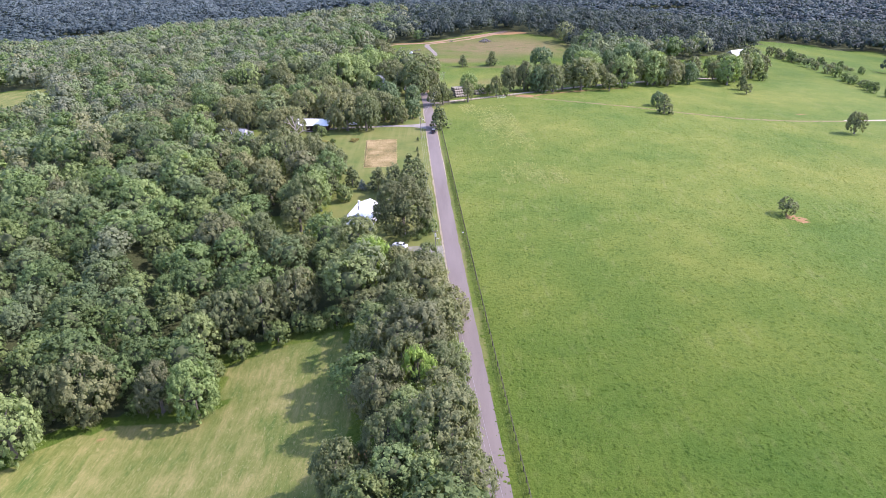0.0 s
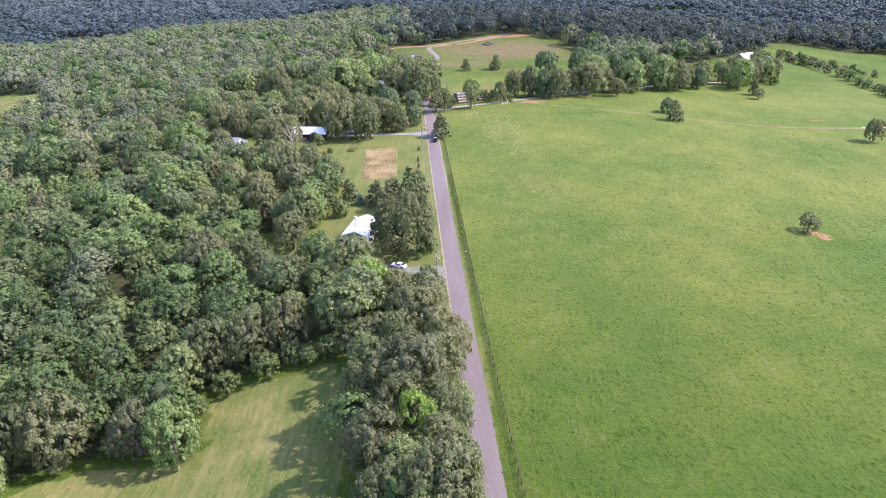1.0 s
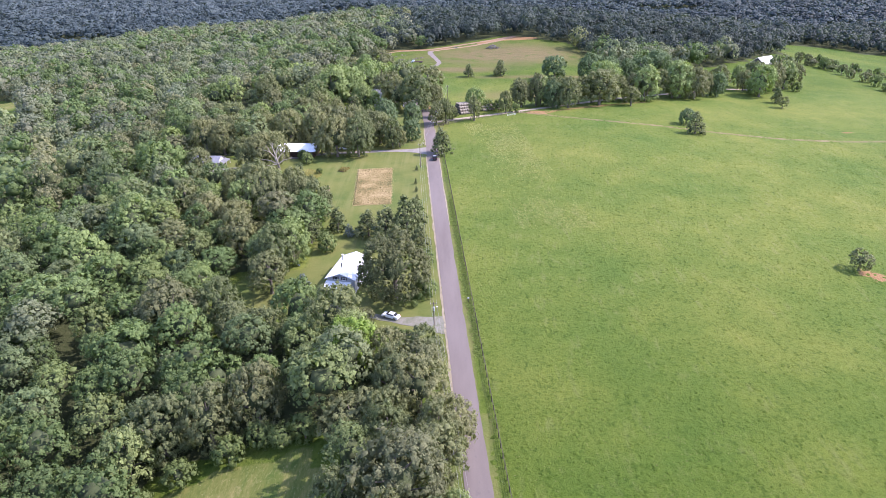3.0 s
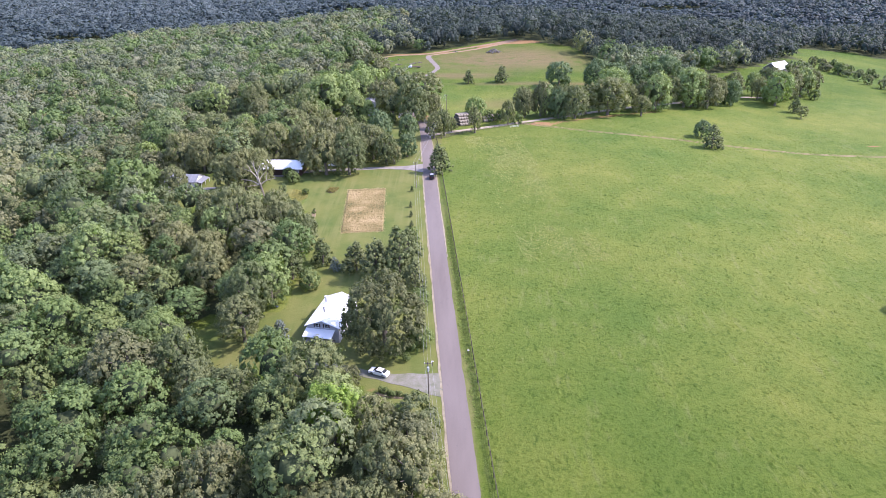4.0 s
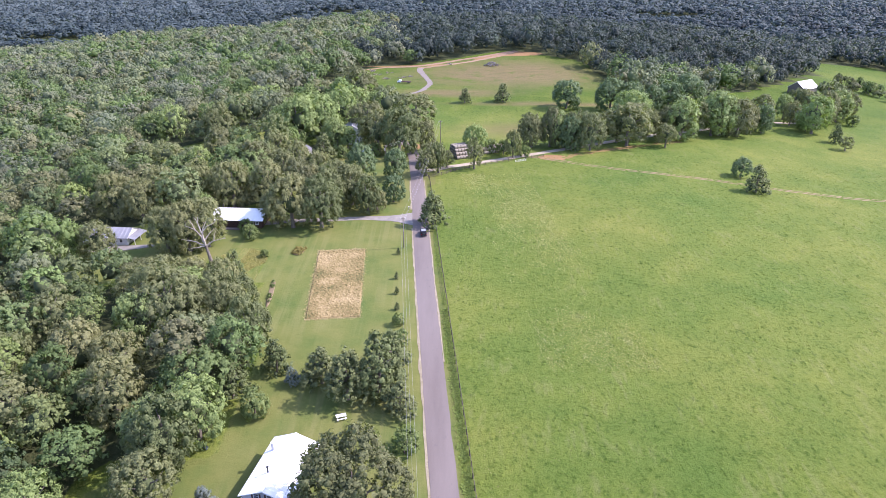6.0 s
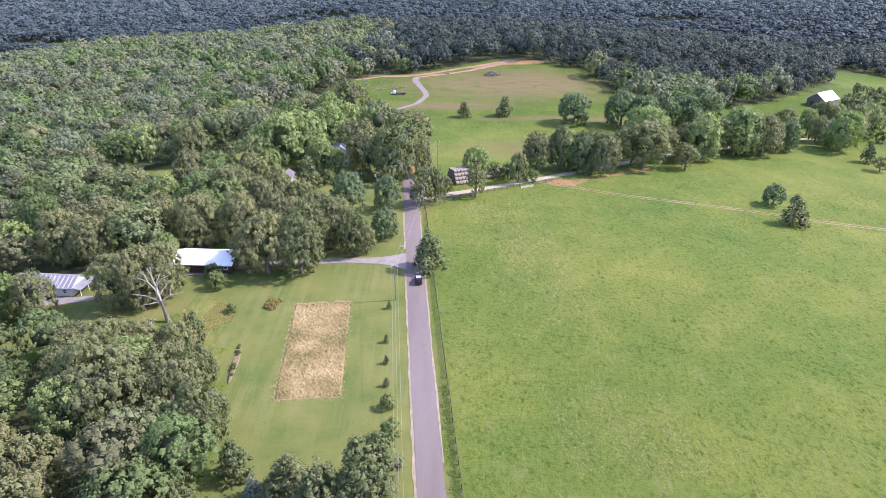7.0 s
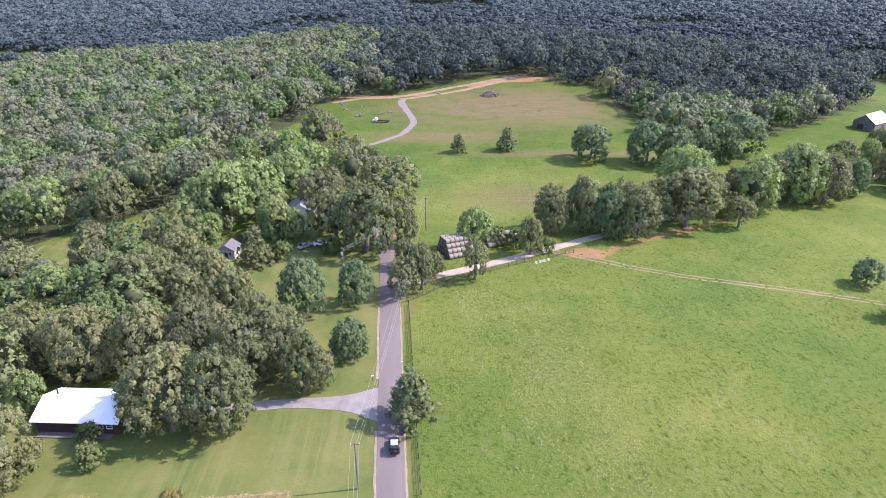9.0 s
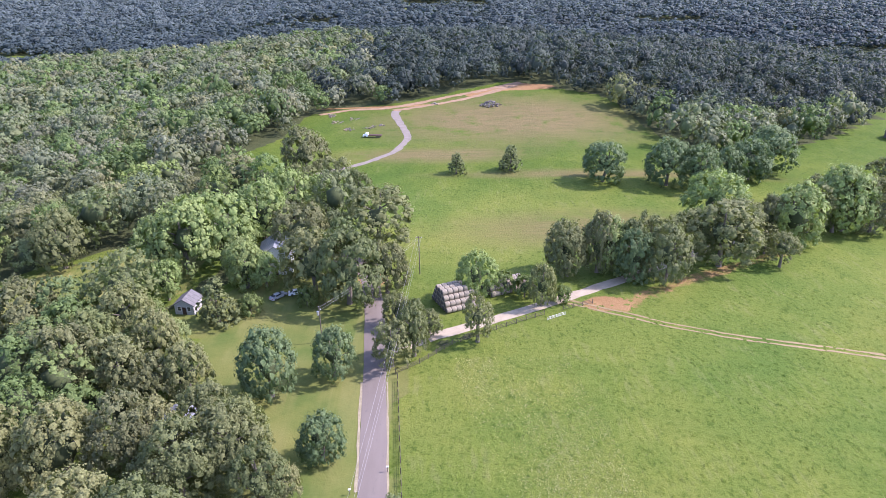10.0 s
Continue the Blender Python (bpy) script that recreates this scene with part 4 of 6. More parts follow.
plant("brown", 178.2, 482.1, 6.6, 15.4)
plant("light", 192.8, 486.3, 5.5, 13.5)
plant("oak", 210.1, 506.4, 5.9, 14.3)
plant("oak", 232.8, 513.6, 9.1, 19.1)
plant("light", -47.5, 402.5, 5.8, 13.0)
plant("oak", -29.5, 404.5, 4.0, 11.0)
_hr = random.Random(31)
for _k in range(15):
    _u = _k / 14
    plant(_hr.choice(("oak", "oak", "light", "brown")), 40 + 118 * _u + _hr.uniform(-2, 2), 402 + 50 * _u ** 1.15 + _hr.uniform(-3, 3), _hr.uniform(4.6, 6.4), _hr.uniform(13, 17), group="hedgerow trees")
for _x0, _y0, _x1, _y1 in ((292, 612, 306, 575), (306, 575, 302, 500), (302, 500, 296, 440), (296, 440, 320, 380)):
    for _k in range(5):
        plant(_hr.choice(("oak", "shrub", "shrub")), _x0 + (_x1 - _x0) * _k / 5 + _hr.uniform(-3, 3), _y0 + (_y1 - _y0) * _k / 5 + _hr.uniform(-3, 3), _hr.uniform(3.0, 5.0), _hr.uniform(4.5, 8), group="far hedge trees")
_sr = random.Random(19)
for _k in range(24):
    _y = 84 + 7.4 * (_k // 2) + _sr.uniform(-1.5, 1.5)
    _x = road_x(_y) - (7.2 if _k % 2 else 15.5) + _sr.uniform(-1.2, 1.2)
    if _y < 168 and all(math.hypot(_x - a, _y - b) > 4.2 for a, b, _ in PLANTED):
        plant(_sr.choice(("oak", "oak", "light", "brown")), _x, _y, _sr.uniform(4.2, 5.6), min(_sr.uniform(11.5, 14.5), 8.5 + 0.45 * (166 - _y)), group="roadside trees")

plant("tan", -69.5, 297.5, 6.3, 14.5)
plant("light", -76.6, 317.5, 3.6, 9.0)
plant("cedar", -55.4, 276.4, 2.5, 8.6)
plant("maple", -57.6, 273.6, 2.6, 7.4)
plant("tan", -64.2, 271.0, 4.6, 9.2)
plant("tan", -70.5, 268.5, 5.6, 11.0)
plant("light", -61.6, 260.5, 5.6, 12.0)
plant("tan", -74.5, 261.0, 5.8, 12.0)
plant("oak", -49.6, 261.5, 4.0, 9.5)
plant("oak", -78.5, 271.0, 4.6, 9.0)
plant("oak", -68.5, 181.5, 8.2, 17.0)
plant("light", -66.5, 197.5, 5.0, 12.0)
plant("oak", -57.0, 184.5, 6.5, 14.5)
plant("oak", -98.2, 289.0, 5.8, 12.0)
plant("light", -105.0, 290.5, 4.4, 11.0)
plant("shrub", 26.5, 391.5, 3.2, 5.5)
plant("shrub", 21.5, 394.5, 3.0, 5.0)
plant("light", -55.0, 370.0, 4.2, 7.5)
plant("light", -47.6, 355.0, 3.8, 8.5)
plant("shrub", -70.6, 375.5, 3.6, 7.0)
plant("shrub", -63.0, 380.0, 3.4, 6.5)
plant("light", -60.5, 365.5, 4.4, 8.5)
plant("oak", -51.6, 350.5, 4.6, 10.5)
plant("oak", -58.0, 352.0, 5.2, 12.0)
plant("tan", -69.0, 363.5, 6.0, 13.0)
plant("maple", 202.5, 476.5, 5.0, 9.0)
plant("oak", 213.5, 478.5, 4.6, 8.5)
plant("shrub", -51.2, 290.6, 1.4, 1.9)
plant("shrub", -56.8, 283.2, 1.7, 2.4)
plant("light", -41.0, 399.5, 4.4, 9.5)
plant("oak", 221.0, 520.0, 5.5, 12.5)
plant("oak", 214.0, 483.0, 7.2, 17.0)
plant("light", 223.5, 487.0, 7.4, 17.5)
plant("oak", 232.0, 494.0, 6.8, 16.0)
plant("tan", 214.5, 498.5, 5.5, 13.5)
plant("shrub", 228.5, 478.0, 3.2, 5.5)
plant("shrub", -33.0, 145.0, 2.6, 4.2)
plant("shrub", -28.8, 146.0, 3.0, 5.0)
plant("shrub", -52.0, 138.0, 3.0, 4.6)
plant("shrub", -57.0, 131.5, 2.8, 4.2)
plant("shrub", -55.5, 123.5, 2.6, 4.0)
plant("shrub", -71.5, 121.0, 2.8, 4.4)
plant("brown", 2.2, 372.8, 2.8, 7.5)
plant("oak", -57.5, 145.5, 6.2, 14.5)
plant("oak", -48.0, 147.0, 6.0, 14.0)
plant("light", -62.5, 139.5, 5.6, 13.0)
plant("oak", -39.5, 151.0, 6.0, 14.5)
for _x, _y, _r, _h in ((-89.7, 232.5, 6.4, 14.5), (-75.4, 233.5, 6.8, 15.0), (-62.6, 222.0, 6.4, 14.0), (-80.0, 217.5, 7.0, 14.5), (-88.0, 248.0, 6.2, 14.5), (-66.5, 232.0, 5.4, 13.0)):
    plant("tan" if _x > -80 else "brown", _x, _y, _r, _h, group="olive trees in the wood")

plant("tan", -93.5, 327.0, 6.4, 14.5)
plant("tan", -97.0, 317.4, 6.0, 14.0)
_br = random.Random(31)
for _k in range(16):
    _y = 640 - 6.0 * _k + _br.uniform(-2, 2)
    plant("oak" if _k % 3 else "shrub", 312 + 1.8 * _k + _br.uniform(-3, 3), _y, _br.uniform(2.0, 3.2), _br.uniform(3.5, 6.0), group="field hedge trees")


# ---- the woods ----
# Tints for distant trees; the grey-blue ones stand in for haze.
HAZE_TINTS = (0.18, 0.22, 0.26, 0.34, 0.42, 0.42, 0.46, 0.60, 0.62, 0.64, 0.70, 0.90, 0.92)
LEAFY = (0.18, 0.20, 0.22, 0.24, 0.26, 0.28, 0.30, 0.32, 0.34, 0.36, 0.50, 0.54, 0.60, 0.78, 0.80, 0.82)


def build_woods():
    """All the trees that stand too thick to count, in one mesh: full crowns near, coarser ones far off."""
    rng = np.random.default_rng(21)
    close = [crown_arrays(880 + k, 11, 170, 9, 0.035, ("dome", "tall", "dome")[k % 3], ring=4, puff=1.2) for k in range(9)]
    near = [crown_arrays(900 + k, 10, 145, 7, 0.036, ("dome", "tall", "dome")[k % 3], ring=4, puff=1.15) for k in range(9)]
    middle = [crown_arrays(930 + k, 7, 76, 3, 0.060, ("dome", "tall", "dome")[k % 3], ring=4, puff=1.05) for k in range(7)]
    outer = [crown_arrays(945 + k, 5, 34, 2, 0.085, "dome", ring=4, puff=1.1) for k in range(7)]
    far = [crown_arrays(960 + k, 4, 20, 0, 0.10, "dome", ring=3, puff=1.25) for k in range(6)]
    planted = np.array(PLANTED)
    verts, tris, tint, value, inner, base = [], [], [], [], [], 0

    def settle(name, material, label):
        nonlocal base
        me = bpy.data.meshes.new(name)
        fill(me, np.concatenate(verts), None, np.concatenate(tris))
        me.attributes.new("tint", "FLOAT", "FACE").data.foreach_set("value", np.concatenate(tint))
        me.attributes.new("value", "FLOAT", "FACE").data.foreach_set("value", np.concatenate(value))
        me.materials.append(material)
        me.materials.append(M_CROWN_SHADE)
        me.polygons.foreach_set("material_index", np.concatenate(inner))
        me.polygons.foreach_set("use_smooth", np.ones(len(me.polygons), bool))
        tagged(new(name, me), label, "woods", kind="stuff")
        verts.clear(), tris.clear(), tint.clear(), value.clear(), inner.clear()
        base = 0

    def sow(zone, x0, x1, y0, y1, gap, forms, keep):
        nonlocal base
        gx, gy = np.meshgrid(np.arange(x0, x1, gap), np.arange(y0, y1, gap * 0.9))
        gx[::2] += gap / 2
        px, py = (gx + rng.uniform(-0.3, 0.3, gx.shape) * gap).ravel(), (gy + rng.uniform(-0.3, 0.3, gy.shape) * gap).ravel()
        ok = deep_wooded(px, py, gap * (0.22 if zone == "close" else 0.36)) & keep(px, py)
        px, py = px[ok], py[ok]
        clear = np.ones(len(px), bool)
        if len(planted):
            for s in range(0, len(px), 2000):
                d = np.hypot(px[s:s + 2000, None] - planted[None, :, 0], py[s:s + 2000, None] - planted[None, :, 1])
                clear[s:s + 2000] = (d > planted[None, :, 2] * 0.75 + 1.5).all(1)
        px, py = px[clear], py[clear]
        pz = land(px, py)
        rim = ~deep_wooded(px, py, gap * 1.15)
        kind = 0.5 + 0.9 * np.array([noise.noise((x * 0.012, y * 0.012, 3.0)) for x, y in zip(px, py)])
        # Cloud shade over the north hill, painted as darker, bluer leaf tints.
        cloud_shades = smooth(-90, 0, px) * smooth(545, 600, py)
        for x, y, z, k, cloud_shade, low in zip(px, py, pz, kind, cloud_shades, rim):
            v, t = forms[rng.integers(len(forms))]
            r = max(gap, 10.4) * (rng.uniform(0.58, 0.84) if zone == "far" else np.clip(math.exp(rng.normal(-0.58, 0.20)), 0.38, 0.76))
            up = r * (rng.uniform(0.52, 0.72) if zone == "far" else rng.uniform(0.85, 1.1) if zone == "outer" else rng.uniform(0.8, 1.2))
            a = rng.uniform(0, 6.283)
            foot = rng.uniform(9.0, 14.0) + 1.5 * (r - 0.5 * gap) - up * 1.75
            if low and zone != "far":
                r, up = r * 1.12, up * 1.2
                foot = rng.uniform(-0.8, 0.8)
            ca, sa = math.cos(a) * r, math.sin(a) * r
            w = np.empty_like(v, dtype=np.float32)
            w[:, 0] = v[:, 0] * ca - v[:, 1] * sa + x
            w[:, 1] = v[:, 0] * sa + v[:, 1] * ca + y
            w[:, 2] = v[:, 2] * up + z + foot
            verts.append(w)
            tris.append(t + base)
            base += len(v)
            # only nearer crowns get a core coloured as inner shade
            shade_faces = np.zeros(len(t), np.int32)
            shade_faces[:20] = zone in ("close", "near")
            inner.append(shade_faces)
            if zone == "far":
                # Lighter with distance, darker eastward: haze and shade put into the tint.
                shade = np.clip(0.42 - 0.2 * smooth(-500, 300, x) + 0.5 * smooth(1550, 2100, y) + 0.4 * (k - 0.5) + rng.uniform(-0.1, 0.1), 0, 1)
            elif rng.random() < cloud_shade:
                shade = rng.uniform(0.0, 0.14)
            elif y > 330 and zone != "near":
                shade = HAZE_TINTS[rng.integers(len(HAZE_TINTS))] + rng.uniform(-0.02, 0.02)
            elif y > 345:
                shade = np.clip(0.2 + 0.3 * k + rng.uniform(-0.2, 0.5), 0.16, 1)
            elif y > 205 and rng.random() < 0.24:
                shade = 0.68 + rng.uniform(0, 0.05)
            else:
                shade = LEAFY[rng.integers(len(LEAFY))] + rng.uniform(-0.02, 0.02)
            tint.append(np.full(len(t), shade, np.float32))
            value.append(np.full(len(t), np.clip(0.5 + rng.normal(0, 0.07 if zone == "far" else 0.08 if cloud_shade > 0.5 else 0.16 if y > 330 else 0.22) + 0.35 * (k - 0.5), 0, 1), np.float32))

    wedge = lambda x, y: np.abs(x) < 0.66 * y + 70
    in_near = lambda x, y: (y < 470) & (x > -150) & (x < 140) & (np.abs(x) < 0.66 * y + 110)
    in_mid = lambda x, y: ~((y < 470) & (x > -150) & (x < 140)) & (y < 960) & (np.abs(x) < 560) & wedge(x, y)
    in_far = lambda x, y: ~((y < 960) & (np.abs(x) < 560)) & wedge(x, y) & (y < 2500)
    inner_mid = lambda x, y: (y < np.where(x > -90, 690, 620)) & (np.abs(x) < 330)
    sow("close", -160, 145, 0, 470, 9.2, close, lambda x, y: in_near(x, y) & (y < 235))
    sow("near", -160, 145, 0, 470, 10.5, near, lambda x, y: in_near(x, y) & (y >= 235))
    sow("middle", -560, 560, 60, 960, 10.6, middle, lambda x, y: in_mid(x, y) & inner_mid(x, y))
    sow("outer", -560, 560, 60, 960, 12.0, outer, lambda x, y: in_mid(x, y) & ~inner_mid(x, y))
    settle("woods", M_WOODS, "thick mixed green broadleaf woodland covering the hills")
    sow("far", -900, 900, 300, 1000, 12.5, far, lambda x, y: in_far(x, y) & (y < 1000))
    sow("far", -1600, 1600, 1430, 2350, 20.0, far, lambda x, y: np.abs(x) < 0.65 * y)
    settle("far_woods", M_HAZED_WOODS, "far hill woods, distance haze mixed into their leaf colour")


build_woods()


# ---- fences and poles ----
def board_fence(pts, gap, label, high=1.25, rails=3):
    """A post-and-board fence along a line on the land."""
    ob = thing("fence", pose(pts[0][0], pts[0][1], gz(*pts[0])), label, "fence")
    inv = ob.matrix_world.inverted()
    post = bpy.data.meshes.new("post")
    bm = box((0.15, 0.15, high + 0.5), (0, 0, (high - 0.2) / 2), 0.015)
    bm.to_mesh(post)
    bm.free()
    post.materials.append(M_FENCEWOOD)
    rail = bpy.data.meshes.new("rail")
    bm = box((1.0, 0.035, 0.10), (0.5, 0, 0), 0.008)
    bm.to_mesh(rail)
    bm.free()
    rail.materials.append(M_FENCEWOOD)
    line = []
    for (x0, y0), (x1, y1) in zip(pts, pts[1:]):
        n = max(1, round(math.hypot(x1 - x0, y1 - y0) / gap))
        line += [(x0 + (x1 - x0) * k / n, y0 + (y1 - y0) * k / n) for k in range(n)]
    line.append(pts[-1])
    rnd = random.Random(5)
    for x, y in line:
        shared("post", post, ob, inv @ pose(x, y, gz(x, y), rnd.uniform(-2, 2), rnd.uniform(-2, 2), rnd.uniform(-4, 4)))
    for a, b in zip(line, line[1:]):
        for k in range(rails):
            h = high * (0.32 + 0.62 * k / max(1, rails - 1)) + rnd.uniform(-0.02, 0.02)
            p, q = Vector((*a, gz(*a) + h)), Vector((*b, gz(*b) + h))
            d = q - p
            shared("rail", rail, ob, inv @ Matrix.Translation(p) @ d.to_track_quat("X", "Z").to_matrix().to_4x4() @ Matrix.Translation((0, -0.09, 0)) @ Matrix.Diagonal((d.length, 1, 1, 1)))
    return ob


board_fence([(road_x(y) + 5.2 - 0.5 * max(0.0, (y - 200) / 160), y) for y in (82, 150, 220, 300, 357)], 2.75, "dark weathered board fence along the pasture")
board_fence([(-5.0, 358.6), (0, 362.3), (7.2, 369.4), (15.2, 374), (25.3, 379.5), (30, 381.8)], 2.6, "dark board fence beside the gravel lane", 1.2)
board_fence([(35, 384), (43, 387.2)], 2.6, "short dark board fence by the farm track", 1.2)
board_fence([(-6.4, 372), (-4.6, 378), (-2, 384)], 2.6, "short dark fence among roadside trees", 1.2, 2)


def farm_gate(x, y, turn):
    ob = thing("farm_gate", pose(x, y, gz(x, y), 0, 0, turn), "white tubular farm gate leaning open beside the lane", "gate")
    for k in (0, 2, 4):
        part("bar", rod((0, 0, 0.25 + 0.16 * k), (5.2, 0, 0.25 + 0.16 * k), 0.03, sides=6), M_WHITE, ob)
    for u in (0.0, 2.6, 5.2):
        part("upright", rod((u, 0, 0.02 if u in (0.0, 5.2) else 0.3), (u, 0, 0.95), 0.035, sides=6), M_WHITE, ob)
    return ob


farm_gate(30.4, 379.2, 27)


def utility_pole(x, y, h, turn, lamp=False):
    ob = thing("utility_pole", pose(x, y, gz(x, y), 0, 0, turn), "tall weathered wooden utility pole with a transformer" if lamp else "tall weathered wooden utility pole", "pole", "power line poles")
    part("shaft", rod((0, 0, -0.3), (0, 0, h), 0.16, 0.11, 8), M_POLEWOOD, ob)
    part("crossarm", box((1.6, 0.1, 0.12), (0, 0.12, h - 0.5), 0.01), M_POLEWOOD, ob)
    for u in (-0.7, 0.7):
        part("insulator", rod((u, 0.12, h - 0.44), (u, 0.12, h - 0.22), 0.06, 0.045, 8), M_WHITE, ob)
    if lamp:
        part("transformer", rod((0, -0.36, h - 2.0), (0, -0.36, h - 1.1), 0.26, sides=12), M_METAL, ob, "grey steel transformer can")
        part("bracket", box((0.1, 0.3, 0.3), (0, -0.16, h - 1.5)), M_METAL, ob)
    return ob


utility_pole(8.5, 66, 9.6, 4)
utility_pole(-3.3, 177.2, 9.5, 4, True)
utility_pole(-11.2, 296, 9.8, 4)
utility_pole(-22.2, 371.6, 9.3, -60, True)
utility_pole(-0.4, 406.2, 11.5, -10)


def wire(a, ha, b, hb, sag, label="thin sagging overhead power wire"):
    """A hanging wire between two poles."""
    p, q = Vector((a[0], a[1], gz(*a) + ha)), Vector((b[0], b[1], gz(*b) + hb))
    bm = bmesh.new()
    n = 14
    pts = [p.lerp(q, k / n) - Vector((0, 0, sag * 4 * (k / n) * (1 - k / n))) for k in range(n + 1)]
    for u, v in zip(pts, pts[1:]):
        rod(u, v, 0.014, sides=4, bm=bm)
    me = bpy.data.meshes.new("power_wire")
    bm.to_mesh(me)
    bm.free()
    me.materials.append(M_WIRE)
    return tagged(new("power_wire", me), label, "wire", "overhead wires")


for dx, dh in ((-0.7, -0.2), (0.7, -0.2), (0.0, -1.1)):
    wire((8.5 + dx, 66.1), 9.6 + dh, (-3.3 + dx, 177.3), 9.5 + dh, 1.6)
    wire((-3.3 + dx, 177.3), 9.5 + dh, (-11.2 + dx, 296.1), 9.8 + dh, 1.7)
    wire((-11.2 + dx, 296.1), 9.8 + dh, (-0.4 + dx, 406.2), 11.5 + dh, 1.6)
wire((-22.2, 371.6), 9.1, (-0.4, 406.2), 11.3, 0.9)
wire((-22.2, 371.6), 8.4, (-0.4, 406.2), 10.6, 0.9)


# ---- buildings ----
def gable_body(w, l, eave, ridge, bm=None):
    """Walls of a gabled building: width along x, length along y, sunk a little into the land."""
    return prism([(-w / 2, -0.8), (w / 2, -0.8), (w / 2, eave), (0, ridge), (-w / 2, eave)], -l / 2, l / 2, bm)


def roof_slope(w, l, eave, ridge, side, over=0.4, thick=0.12):
    """One slope of a gabled roof."""
    run = w / 2
    k = (ridge - eave) / run
    x0, x1 = 0.0, side * (run + over)
    z0, z1 = ridge + 0.02, eave - k * over + 0.02
    return prism([(x0, z0), (x1, z1), (x1, z1 + thick), (x0, z0 + thick)], -l / 2 - over, l / 2 + over)


def seams(parent, w, l, eave, ridge, side, material, over=0.4, gap=0.9, thick=0.12):
    """Standing seams of a metal roof, one ridge each."""
    run = w / 2
    k = (ridge - eave) / run
    n = int((l + 2 * over) / gap)
    first = None
    for i in range(n + 1):
        y = -l / 2 - over + 0.03 + i * (l + 2 * over - 0.06) / n
        if first is None:
            bm = rod((0, 0, ridge + thick + 0.03), (side * (run + over), 0, eave - k * over + thick + 0.03), 0.035, sides=4)
            first = part("seam", bm, material, parent)
            first.matrix_basis = Matrix.Translation((0, y, 0))
        else:
            shared("seam", first.data, parent, Matrix.Translation((0, y, 0)))


def window(parent, w, h, m, frame_mat=None, shutters=None):
    """A window: frame with a mullion, glass set back, and a sill."""
    fm = frame_mat or M_WHITE
    ob = part("window", box((0.08, 0.10, h), (-w / 2, 0, 0), bm=box((0.08, 0.10, h), (w / 2, 0, 0), bm=box((w, 0.10, 0.08), (0, 0, h / 2), bm=box((w, 0.10, 0.08), (0, 0, -h / 2), bm=box((w, 0.06, 0.05)))))), fm, parent)
    ob.matrix_basis = m
    part("pane", box((w - 0.06, 0.03, h - 0.06), (0, 0.02, 0)), M_DARKGLASS, ob)
    part("sill", box((w + 0.16, 0.16, 0.06), (0, -0.05, -h / 2 - 0.05)), fm, ob)
    if shutters:
        for u in (-1, 1):
            part("shutter", box((0.32, 0.05, h), (u * (w / 2 + 0.22), -0.03, 0), 0.01), shutters, ob, "dark louvred shutter")
    return ob


